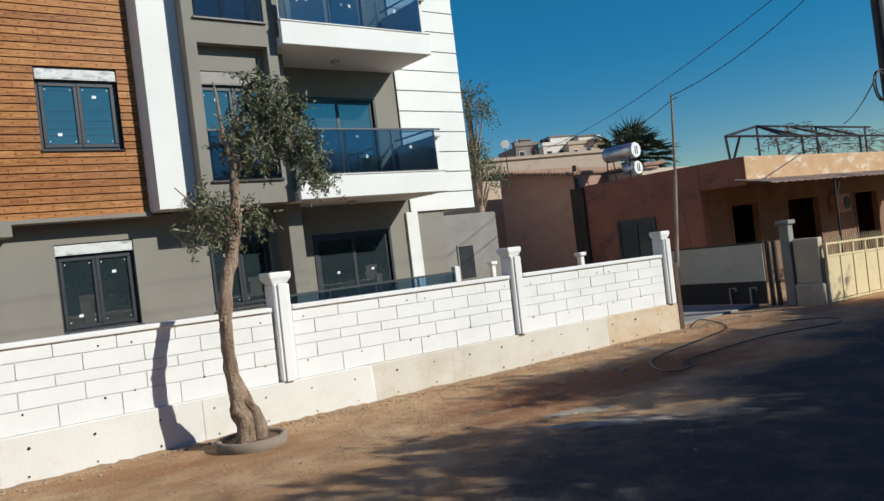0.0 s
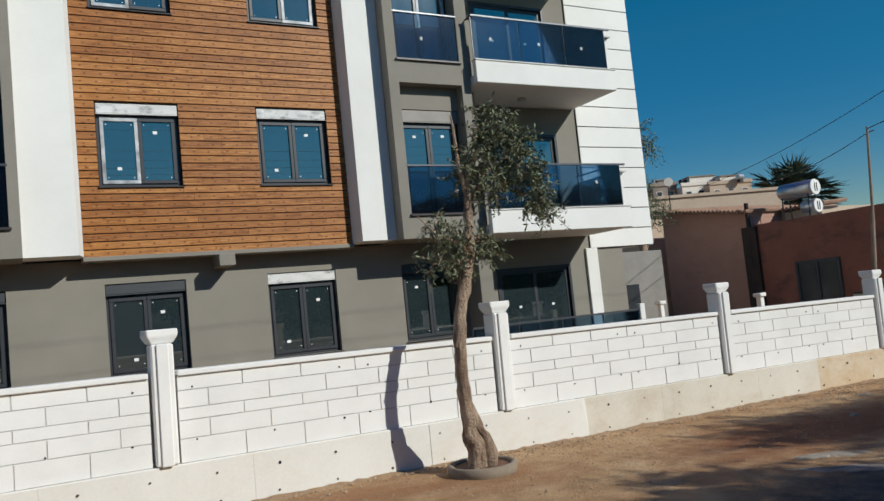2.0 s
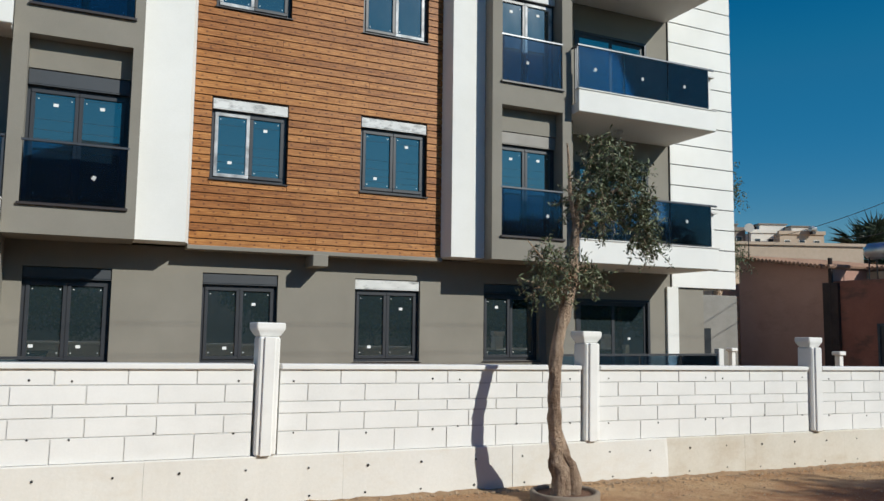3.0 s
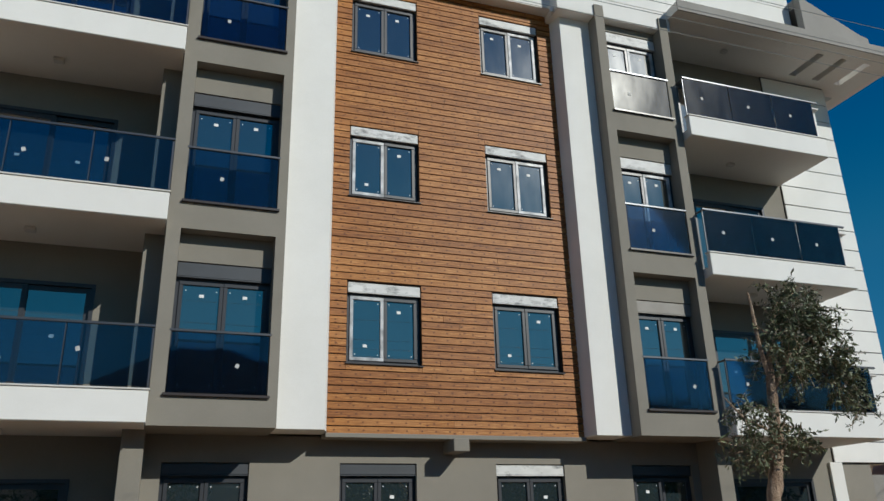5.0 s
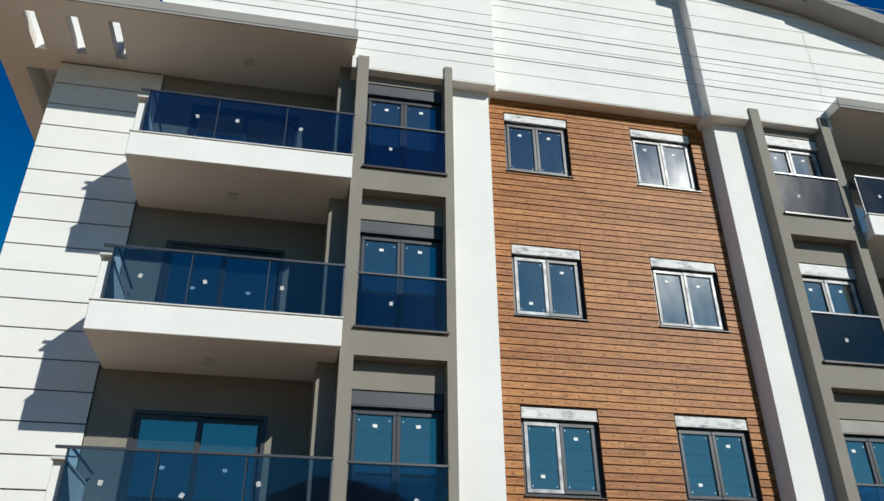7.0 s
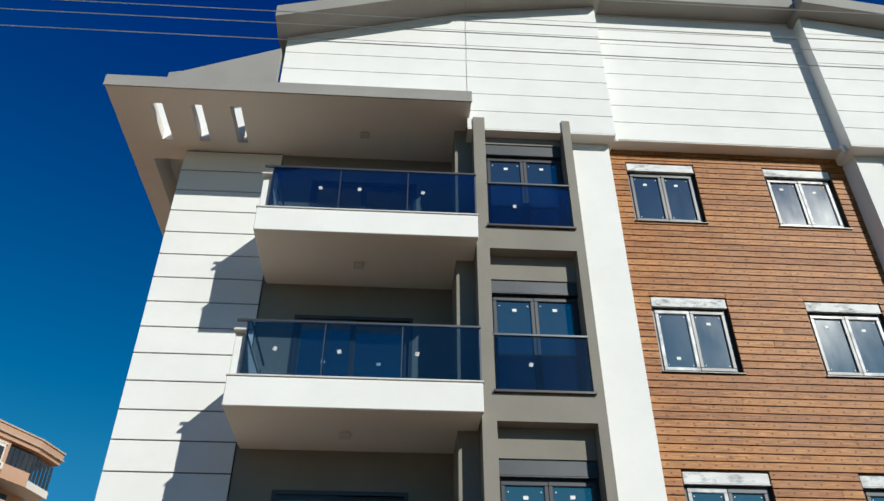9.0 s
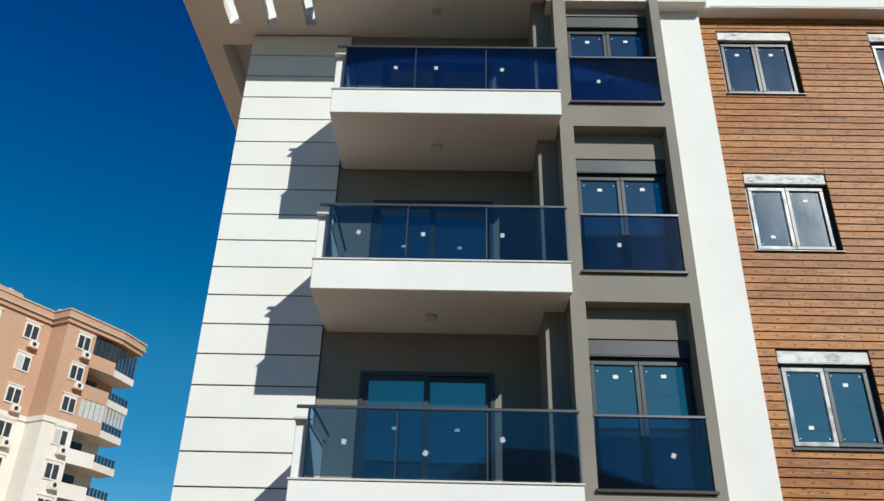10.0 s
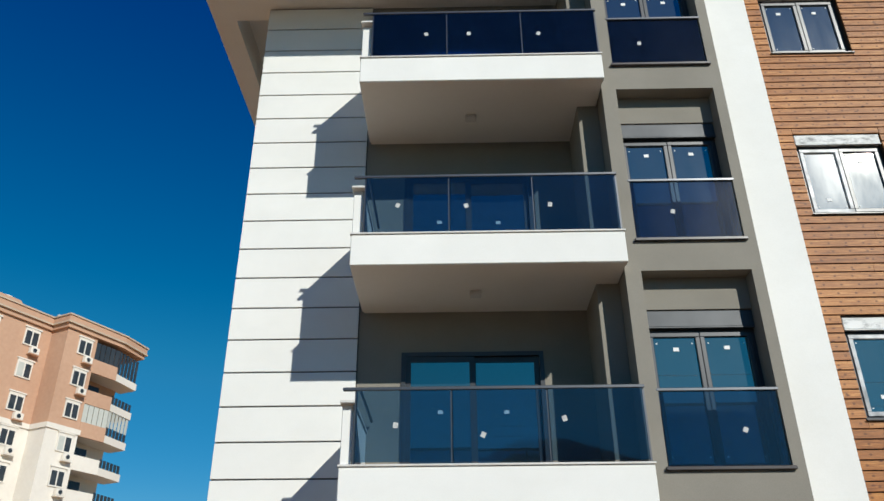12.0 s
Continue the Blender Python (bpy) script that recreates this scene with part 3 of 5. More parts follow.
# ---- balconies ----
def balcony(k, side):
    """A cantilevered slab with white band, side parapet, glass panes, posts and a handrail."""
    z0 = B1 + P * (k - 1)
    x0, x1 = span(-6.56, -3.0, side)
    bm = bmesh.new()
    bm_box(bm, x0 + 0.02, KY + 0.02, z0 - 0.006, x1 - 0.02, LY, z0 + 0.18)
    slab = part("balcony", bm, SOFFIT, house, "cantilevered balcony with white band and blue-tinted glass")
    # unseen dark sheet on the slab, added to cut light bounced into the loggia
    box_part("screed", (x0 + 0.14, KY + 0.13, z0 + 0.184, x1 - 0.14, LY - 0.004, z0 + 0.20), BOUNCE_GREY, slab, "unseen grey floor sheet added to cut bounced light")
    bm = bmesh.new()
    bm_box(bm, x0, KY, z0, x1, KY + 0.12, z0 + 0.44, 0.008)
    outer = x0 if side < 0 else x1
    inner = x1 if side < 0 else x0
    o0, o1 = sorted((outer, outer - side * 0.13))
    bm_box(bm, o0, KY + 0.12, z0, o1, SY - 0.006, z0 + 0.44, 0.004)
    part("band", bm, WHITE, slab, "white plaster band")
    bm = bmesh.new()
    bm_box(bm, x0 - 0.012, KY - 0.02, z0 + 0.442, x1 + 0.012, KY + 0.14, z0 + 0.467, 0.004)
    part("coping", bm, MARBLE, slab)
    # side parapet, stepped
    p0, p1 = sorted((outer + side * 0.01, outer - side * 0.125))
    bm = bmesh.new()
    bm_box(bm, p0, KY + 0.145, z0 + 0.445, p1, SY - 0.006, z0 + 1.20, 0.006)
    part("side_parapet", bm, WHITE, slab)
    bm = bmesh.new()
    bm_box(bm, p0 - 0.02, KY + 0.05, z0 + 1.20, p1 + 0.02, SY - 0.006, z0 + 1.235, 0.004)
    part("parapet_cap", bm, MARBLE, slab)
    # glass and rail
    zr = z0 + 1.36
    g0, g1 = (x0 + 0.16, x1 - 0.02) if side < 0 else (x0 + 0.02, x1 - 0.16)
    bm = bmesh.new()
    bm_box(bm, x0 + 0.0, KY + 0.03, zr - 0.02, x1 - 0.0, KY + 0.075, zr + 0.02, 0.006)
    part("handrail", bm, METAL, slab)
    xs = [g0 + (g1 - g0) * i / 3 for i in range(4)]
    for i, xx in enumerate(xs):
        box_part("post", (xx - 0.014, KY + 0.058, z0 + 0.468, xx + 0.014, KY + 0.082, zr - 0.021), METAL, slab)
    for i in range(3):
        box_part("pane", (xs[i] + 0.012, KY + 0.04, z0 + 0.50, xs[i + 1] - 0.012, KY + 0.05, zr - 0.022), RAILGLASS, slab)
        s = box_part("sticker", (-0.028, 0, -0.032, 0.028, 0.004, 0.032), LABEL, slab)
        fx = {(-1, 1): (0.14, 0.44, 0.72), (-1, 2): (0.13, 0.40, 0.73), (-1, 3): (0.24, 0.43, 0.74)}.get((side, k), (0.12, 0.47, 0.80))[i]
        s.location = (g0 + fx * (g1 - g0), KY + 0.033, z0 + ((0.92, 0.80, 0.98), (0.90, 0.88, 0.88), (0.92, 0.92, 0.90))[k - 1][i])
        s.rotation_euler = (0, (-0.3, 0.1, 0.45)[(i + k) % 3], 0)
    bm = bmesh.new()
    bm_tube(bm, [(outer - side * 0.2, KY + 0.06, zr), (outer - side * 0.2, SY - 0.05, zr)], 0.02)
    part("return_rail", bm, METAL, slab)
    if side > 0:
        bm = bmesh.new()
        bm_tube(bm, [(inner + 0.05, KY + 0.06, zr), (inner + 0.05, PY - 0.01, zr)], 0.02)
        part("return_rail", bm, METAL, slab)
    # square ceiling lamp
    bm = bmesh.new()
    cx = (x0 + x1) / 2 - 0.15
    bm_box(bm, cx - 0.08, KY + 0.8, z0 - 0.075, cx + 0.08, KY + 0.93, z0 - 0.006, 0.012)
    part("ceiling_lamp", bm, MARBLE, slab, "small square ceiling lamp")
    return slab


for side in (-1, 1):
    for k in (1, 2, 3):
        balcony(k, side)
    # ground terrace with a low glass rail
    x0, x1 = span(-6.56, -2.35, side)
    bm = bmesh.new()
    bm_box(bm, x0, KY, -0.6, x1, LY, 0.36)
    terrace = part("terrace", bm, TAUPE, house, "ground terrace with tinted glass rail")
    box_part("handrail", (x0, KY + 0.03, 1.36, x1, KY + 0.075, 1.40), METAL, terrace)
    for i in range(4):
        xa, xb = x0 + (x1 - x0) * i / 4, x0 + (x1 - x0) * (i + 1) / 4
        box_part("pane", (xa + 0.02, KY + 0.04, 0.42, xb - 0.02, KY + 0.05, 1.358), RAILGLASS, terrace)
        box_part("post", (xa - 0.002, KY + 0.055, 0.361, xa + 0.026, KY + 0.08, 1.359), METAL, terrace)
    xx = x1 if side > 0 else x0
    box_part("end_post", (xx - 0.07, KY, 0.361, xx + 0.07, KY + 0.14, 1.50), WHITE, terrace, "", 0.01)

# bracket under the boards, at the axis
bm = bmesh.new()
bm_box(bm, 1.70, PY + 0.12, 2.90, 1.97, GY - 0.002, B1 - 0.052, 0.008)
part("bracket", bm, TAUPE, house, "small plaster bracket under the boards")

# interior: floors, back wall
for k in range(5):
    box_part("floor_slab", (-8.15, LY + 0.3, B1 - 0.2 + P * (k - 1), 12.0, 21.9, B1 + P * (k - 1)), INSIDE, house)
box_part("back_wall", (-8.15, 22.0, -0.6, 12.0, 22.2, 12.1), INSIDE, house)
for xx in (-3.2, -1.15, 1.9, 4.95, 7.05, 10.0):
    box_part("inner_wall", (xx, LY + 0.301, -0.6, xx + 0.12, 21.95, 12.1), INSIDE, house)

# ---- parapets and roof ----
def top_line(x):
    """Underside of the stepped roof at x, left of the axis."""
    if x < -3.1:
        return 14.07 + (x + 6.7) * 0.30
    if x < -0.33:
        return 15.12 + (x + 3.1) * 0.165
    return 15.72


def panelled(poly, y0, parent):
    """Grooved white panels filling a polygon of (x, z)."""
    z = min(p[1] for p in poly)
    zmax = max(p[1] for p in poly)
    x0, x1 = min(p[0] for p in poly), max(p[0] for p in poly)
    top_l, top_r = max(p[1] for p in poly if p[0] == x0), max(p[1] for p in poly if p[0] == x1)
    slope = (top_r - top_l) / (x1 - x0)
    while z < zmax - 0.02:
        t = z + 0.44
        rect = clip([(x0, z), (x1, z), (x1, t), (x0, t)], top_l - slope * x0, slope)
        if len(rect) > 2:
            bm = bmesh.new()
            bm_prism(bm, rect, y0, y0 + 0.03)
            part("panel", bm, WHITE, parent)
        z = t + 0.018


for side in (-1, 1):
    for (xa, xb, zb) in ((-6.62, -3.1, 12.30), (-3.1, -0.36, 11.842)):
        a, b = span(xa, xb, side)
        za, zb2 = top_line(xa + 1e-3), top_line(xb - 1e-3)
        if side > 0:
            za, zb2 = zb2, za
        bm = bmesh.new()
        bm_prism(bm, [(a, zb), (b, zb), (b, zb2), (a, za)], 13.53, 14.2)
        par = part("parapet", bm, GROOVE, house, "white grooved gable parapet")
        panelled([(a, zb), (b, zb), (b, zb2), (a, za)], 13.50, par)
        bm = bmesh.new()
        bm_box(bm, a, 13.505, zb - 0.03, b, 14.2, zb - 0.002)
        part("underside", bm, SOFFIT, par)
        # end faces
        xe = b if side < 0 else a
        box_part("return", (min(xe, xe - side * 0.01), 13.50, zb, max(xe, xe - side * 0.01), 14.2, (zb2 if side < 0 else za) - 0.01), WHITE, par)
bm = bmesh.new()
bm_box(bm, -0.34, 13.83, 12.0, 4.20, 14.3, 15.72)
par = part("parapet", bm, GROOVE, house, "white grooved parapet over the boards")
panelled([(-0.34, 12.02), (4.20, 12.02), (4.20, 15.72), (-0.34, 15.72)], 13.80, par)
box_part("underside", (-0.34, 13.80, 11.985, 4.20, 14.3, 12.0), SOFFIT, par)

EAVE = surface("grey_roof_fascia", (0.30, 0.285, 0.26), (0.26, 0.247, 0.225), 50, 0.9, 0.85, 0.1, 0.003)
for side in (-1, 1):
    for xa, xb, y0 in ((-6.80, -3.08, 12.95), (-3.1, -0.25, 13.10)):
        za, zb = top_line(xa) if xa > -6.7 else top_line(-6.7) - 0.03, top_line(min(xb, -0.34)) if xb > -1 else top_line(-3.11)
        a, b = span(xa, xb, side)
        if side > 0:
            za, zb = zb, za
        bm = bmesh.new()
        bm_prism(bm, [(a, za), (b, zb), (b, zb + 0.31), (a, za + 0.31)], y0, 21.0)
        part("roof", bm, EAVE, house, "grey plaster roof edge, stepped")
bm = bmesh.new()
bm_box(bm, -0.25, 13.36, 15.72, 4.02, 21.0, 16.02, 0.01)
part("roof", bm, EAVE, house)

# eave slabs with their three slots
for side in (-1, 1):
    bm = bmesh.new()
    slots = [(-8.86, -8.66), (-8.15, -7.95), (-7.44, -7.24)]
    a, b = span(-9.57, -3.06, side)
    pierced(bm, a, b, 13.12, 15.0, 12.11, 12.33, [(*span(*s, side), 13.50, 14.45) for s in slots])
    for v in bm.verts:
        v.co.y, v.co.z = v.co.z, v.co.y
    eave = part("eave", bm, SOFFIT, house, "overhanging eave slab with three slots")
    a, b = span(-9.59, -3.05, side)
    box_part("fascia", (a, 13.09, 12.10, b, 13.118, 12.36), EAVE, eave)
    a, b = span(-9.57, -9.16, side)
    box_part("side_eave", (a, 15.003, 12.112, b, 22.0, 12.80), SOFFIT, eave)
    a, b = span(-9.158, -8.20, side)
    box_part("side_ceiling", (a, 15.003, 12.74, b, 22.0, 12.80), SOFFIT, eave)
    a, b = span(-9.40, -6.64, side)
    box_part("upstand", (a, 14.46, 12.332, b, 14.60, 13.20), WHITE, eave, "white upstand behind the slots")
    bm = bmesh.new()
    cx = sx(-5.0, side)
    bm_box(bm, cx - 0.08, 14.0, 12.04, cx + 0.08, 14.13, 12.108, 0.012)
    part("ceiling_lamp", bm, MARBLE, eave)
    # low sloping roof between eave and parapet
    pts = [(-8.55, 12.36), (-6.62, 13.16), (-6.62, 13.36), (-8.30, 12.62), (-8.55, 12.56)]
    pts = [(sx(x, side), z) for x, z in pts]
    bm = bmesh.new()
    bm_prism(bm, pts if side < 0 else pts[::-1], 14.62 if side < 0 else 13.345, 21.0)
    part("lower_roof", bm, EAVE, house)
    pts = [(sx(x, side), z) for x, z in ((-8.55, 12.335), (-6.625, 12.335), (-6.625, 13.36), (-8.30, 12.62), (-8.55, 12.56))]
    bm = bmesh.new()
    bm_prism(bm, pts if side < 0 else pts[::-1], 13.16, 13.34)
    part("gable_plate", bm, EAVE, house)
    # drain pipe at the parapet step
    xx = sx(-0.30, side)
    bm = bmesh.new()
    bm_tube(bm, [(xx, 13.66, 11.80), (xx, 13.66, 11.93), (xx, 13.74, 12.0)], 0.035)
    part("drain_spout", bm, WHITE, house)

# bracket on the roof
BRIGHT = surface("bright_galvanised", (0.72, 0.73, 0.74), (0.55, 0.56, 0.58), 40, 6, 0.3, 0.1, 0.002, metallic=0.8)
vent = thing("roof_bracket", "silver galvanised stand with hooked arms on the flat roof", "roof stand", (1.5, 13.8, 16.03))
for pts, r in (([(-0.36, 0.1, 0.0), (-0.26, 0, 0.80), (-0.02, 0, 1.40)], 0.022), ([(-0.12, 0.2, 0.0), (-0.06, 0, 0.80), (0.14, 0, 1.27)], 0.022), ([(0.5, 0.2, 0.0), (0.3, 0, 1.1)], 0.022)):
    bm = bmesh.new()
    bm_tube(bm, pts, r, 8)
    part("leg", bm, BRIGHT, vent)
for cx, cz, r, flip in ((0.10, 1.72, 0.13, 1), (0.32, 1.60, 0.13, -1)):
    bm = bmesh.new()
    bm_tube(bm, [(cx + flip * r * math.cos(a), 0.0, cz + r * 1.2 * math.sin(a)) for a in [0.2 + 0.33 * k for k in range(13)]] + [(cx + 0.06, 0, cz - 0.34)], 0.034, 8)
    part("hook_arm", bm, BRIGHT, vent, smooth=True)
bm = bmesh.new()
bm_tube(bm, [(0.08, -0.05, 1.28), (0.12, -0.05, 1.24), (0.36, -0.08, 1.06), (0.40, -0.08, 1.02)], [0.10, 0.15, 0.15, 0.09], 16)
part("motor_drum", bm, BRIGHT, vent, "shiny drum", smooth=True)

# ---- stained boards ----
rng = random.Random(4)
z, row = WOOD_Z0, 0
while z < WOOD_Z1 - 0.05:
    t = min(z + 0.110, WOOD_Z1)
    cuts = [(WOOD_X0, WOOD_X1, z, t)]
    for h in w_holes:
        lo, hi = h[2] - 0.028, h[3] + 0.006
        if lo < t and hi > z:
            nxt = []
            for a, b, zl, zh in cuts:
                if h[1] < a or h[0] > b:
                    nxt.append((a, b, zl, zh))
                    continue
                nxt += [(a, h[0] - 0.01, zl, zh), (h[1] + 0.01, b, zl, zh)]
                if zl < lo - 0.015:
                    nxt.append((h[0] - 0.008, h[1] + 0.008, zl, lo))
                if zh > hi + 0.015:
                    nxt.append((h[0] - 0.008, h[1] + 0.008, hi, zh))
            cuts = [q for q in nxt if q[1] - q[0] > 0.05]
    joint = rng.uniform(0.3, 4.0)
    for a, b, zl, zh in cuts:
        ends = [a, joint, b] if a + 0.3 < joint < b - 0.3 else [a, b]
        for p, q in zip(ends, ends[1:]):
            board("plank", p + 0.002, WY - 0.004 + rng.uniform(-0.002, 0.002), zl, q - 0.002, WY + 0.022, zh, WOOD, cladding, radians(rng.uniform(-4.0, -2.6)))
    z, row = t + 0.018, row + 1

# ---- street fence ----
FENCE_W = surface("white_fence_paint", (0.80, 0.79, 0.76), (0.73, 0.72, 0.69), 45, 1.3, 0.85, 0.25, 0.004, stain=(0.55, 0.52, 0.46), stain_amount=0.15, vary=0.12)
JOINT = surface("grey_mortar", (0.62, 0.61, 0.59), (0.54, 0.53, 0.51), 40, 2, 0.9, 0.2)
PLINTH = surface("stained_cement_plinth", (0.74, 0.72, 0.67), (0.68, 0.65, 0.59), 30, 0.7, 0.9, 0.3, 0.005, stain=(0.58, 0.49, 0.36), stain_amount=0.35)
BARECEM = surface("bare_grey_cement", (0.66, 0.62, 0.54), (0.58, 0.53, 0.44), 25, 1.0, 0.92, 0.35, 0.006, stain=(0.46, 0.35, 0.23), stain_amount=0.35)
OCHRE = surface("bare_ochre_cement", (0.62, 0.53, 0.40), (0.52, 0.38, 0.23), 25, 1.6, 0.92, 0.35, 0.006, stain=(0.44, 0.27, 0.14), stain_amount=0.55)
HOLE = surface("dark_hole", (0.02, 0.02, 0.02), (0.03, 0.028, 0.025), 30, 2, 0.9, 0.1)

fence = thing("street_fence", "white painted precast block fence on a stained cement plinth", "fence", (0, 9.43, 0))
fence.rotation_euler = (0, radians(0.78), 0)
PIERS = [-8.6, -4.32, -0.04, 4.24, 8.46, 12.52]
F_TOP, F_PL = 1.452, 0.472
for i, x in enumerate(PIERS):
    bm = bmesh.new()
    bm_box(bm, x - 0.118, -0.075, F_PL, x + 0.118, 0.20, 1.75, 0.02)
    bm_box(bm, x - 0.062, -0.10, F_PL, x + 0.062, -0.07, 1.75, 0.008)
    pier = part("pier", bm, FENCE_W, fence, "white moulded pier with a flared cap")
    bm = bmesh.new()
    bm_tube(bm, [(x, 0.08, 1.75), (x, 0.08, 1.81), (x, 0.08, 1.83), (x, 0.08, 1.905)], [0.165, 0.215, 0.232, 0.232], 4)
    bmesh.ops.rotate(bm, verts=bm.verts, cent=(x, 0.08, 0), matrix=Matrix.Rotation(radians(45), 3, "Z"))
    bmesh.ops.scale(bm, vec=(1, 0.78, 1), verts=bm.verts, space=Matrix.Translation((-x, -0.08, 0)))
    bmesh.ops.bevel(bm, geom=list(bm.edges), offset=0.012, segments=1, affect="EDGES")
    part("cap", bm, FENCE_W, pier)
holes_rng = random.Random(9)
for a, b in zip(PIERS, PIERS[1:]):
    x0, x1 = a + 0.147, b - 0.147
    bm = bmesh.new()
    bm_box(bm, x0, 0.0, F_PL, x1, 0.16, F_TOP - 0.06)
    body = part("fence_panel", bm, JOINT, fence)
    bm = bmesh.new()
    bm_box(bm, x0, -0.045, F_TOP - 0.06, x1, 0.20, F_TOP, 0.01)
    part("coping", bm, FENCE_W, body)
    # five courses: long blocks half a length apart, with one thin course between
    z = F_TOP - 0.064
    for bot, off in ((1.225, 0.165), (1.035, 0.46), (0.906, 0.165), (0.712, 0.46), (F_PL, 0.165)):
        xs = [x0] + [v for v in [a + off + 0.675 * n for n in range(7)] if x0 + 0.03 < v < x1 - 0.1] + [x1]
        for p, q in zip(xs, xs[1:]):
            board("block", p + (0.008 if p > x0 else 0), -0.010 + holes_rng.uniform(-0.0015, 0.0015), bot + (0.015 if bot > F_PL else 0.003), q - (0.008 if q < x1 else 0), 0.0, z, FENCE_W, body)
        z = bot
    for off, zz in [(u, v) for u in (0.315, 1.99, 2.34, 3.96) for v in (1.275, 0.705)] + [(3.16, 0.725), (1.16, 0.69)]:
        x, zz = a + off + holes_rng.uniform(-0.02, 0.02), zz + holes_rng.uniform(-0.015, 0.015)
        if x > x1 - 0.05:
            continue
        bm = bmesh.new()
        bm_tube(bm, [(x, -0.015, zz), (x, -0.002, zz)], holes_rng.uniform(0.010, 0.014), 7)
        part("tie_hole", bm, HOLE, body)
PL_CUT = 5.44
pr = random.Random(17)


def plinth_length(a, b, proud, material, label, ragged=False):
    """One length of the cast plinth, its top a little uneven, its end ragged where the whitewash stops."""
    bm = bmesh.new()
    n = max(4, int((b - a) / 0.22))
    top, foot = [], []
    for q in range(n + 1):
        x = a + 0.001 + (b - a - 0.002) * q / n
        dy = proud + pr.uniform(-0.003, 0.003)
        top.append([bm.verts.new((x, y, z)) for y, z in ((dy, -0.75), (dy - 0.006, 0.0), (dy, F_PL - 0.014), (dy + 0.012, F_PL - 0.002), (0.24, F_PL - 0.002), (0.24, -0.75))])
    if ragged:
        for v, shift in zip(top[-1][:4], (-0.06, 0.03, -0.05, 0.02)):
            v.co.x += shift
    for p, q in zip(top, top[1:]):
        for k in range(6):
            bm.faces.new((p[k], p[(k + 1) % 6], q[(k + 1) % 6], q[k]))
    bm.faces.new(top[0][::-1])
    bm.faces.new(top[-1])
    return part("plinth", bm, material, fence, label)


plinths = []
for a, b in ((-8.8, -6.3), (-6.3, -3.36), (-3.36, -1.255), (-1.255, 0.856), (0.856, 3.05), (3.05, PL_CUT + 0.05)):
    plinths.append((b, plinth_length(a, b, -0.056 if b > PL_CUT else -0.05, PLINTH, "whitewashed cement plinth with tie holes", b > PL_CUT)))
for a, b in ((PL_CUT - 0.07, 6.95), (6.95, 9.05), (9.05, 10.55)):
    plinths.append((b, plinth_length(a, b, -0.044, BARECEM, "bare grey cement plinth with tie holes")))
plinths.append((12.75, plinth_length(10.55, 12.75, -0.042, OCHRE, "cement plinth stained ochre by soil")))
for i in range(31):
    for zz in (0.015, 0.325):
        x = -8.37 + 0.68 * i + holes_rng.uniform(-0.03, 0.03)
        bm = bmesh.new()
        r, y = holes_rng.uniform(0.010, 0.016), -0.064 if x < PL_CUT else -0.055
        bm_tube(bm, [(x, y, zz + holes_rng.uniform(-0.012, 0.012)), (x, y + 0.03, zz)], r, 7)
        part("tie_hole", bm, HOLE, next(o for b, o in plinths if x < b))
bm = bmesh.new()
bm_box(bm, 12.68, -0.06, -0.7, 12.82, 0.3, 1.25, 0.01)
part("end_post", bm, surface("rusty_brown_post", (0.10, 0.055, 0.035), (0.06, 0.035, 0.025), 30, 3, 0.8, 0.3), fence, "dark brown post closing the fence")

# ---- olive tree in its ring ----
BARK = surface("olive_bark", (0.53, 0.39, 0.275), (0.17, 0.10, 0.06), 34, 9, 0.95, 1.0, 0.06, stretch=(1, 1, 0.3))
LEAF = leaf_material("olive_leaf", (0.042, 0.056, 0.026), (0.125, 0.145, 0.072))
DARKLEAF = leaf_material("dark_leaf", (0.018, 0.035, 0.012), (0.06, 0.095, 0.035))


def leaves(name, centres, length, width, material, parent, seed, label="", droop=0.3):
    """Small folded leaves, one at each of the given places."""
    g = np.random.default_rng(seed)
    c = np.asarray(centres, float)
    n = len(c)
    d = g.normal(size=(n, 3))
    d[:, 2] -= droop
    d /= np.linalg.norm(d, axis=1)[:, None]
    s = np.cross(d, g.normal(size=(n, 3)))
    s /= np.linalg.norm(s, axis=1)[:, None]
    nn = np.cross(d, s)
    ln = length * g.uniform(0.6, 1.3, (n, 1))
    w = width * g.uniform(0.7, 1.3, (n, 1))
    v = np.stack([c, c + d * ln * 0.5 + s * w * 0.5 + nn * w * 0.15, c + d * ln, c + d * ln * 0.5 - s * w * 0.5 + nn * w * 0.15], 1).reshape(-1, 3)
    idx = np.arange(n)[:, None] * 4
    faces = np.concatenate([idx + [0, 1, 2], idx + [0, 2, 3]], 1).reshape(-1, 3)
    me = bpy.data.meshes.new(name)
    me.from_pydata(v.tolist(), [], faces.tolist())
    return part(name, me, material, parent, label)


def sprays(blobs, per, seed, twig=0.28, leaf_gap=0.018):
    """Twigs scattered in ellipsoids, and the places of the leaves along them."""
    g = np.random.default_rng(seed)
    twigs, places = [], []
    for cx, cy, cz, rx, ry, rz, dens in blobs:
        for _ in range(int(per * dens)):
            u = g.normal(size=3)
            u *= g.uniform(0.15, 1) ** 0.45 / np.linalg.norm(u)
            p = np.array([cx, cy, cz]) + u * [rx, ry, rz]
            d = u * 0.7 + g.normal(size=3) * 0.5 + [0, 0, -0.25]
            d /= np.linalg.norm(d)
            ln = twig * g.uniform(0.5, 1.3)
            q = p + d * ln + np.array([0, 0, -0.12 * ln])
            twigs.append((p, q))
            for s in np.arange(0, 1, leaf_gap / ln):
                places.append(p + (q - p) * s + g.normal(size=3) * 0.012)
    return twigs, places


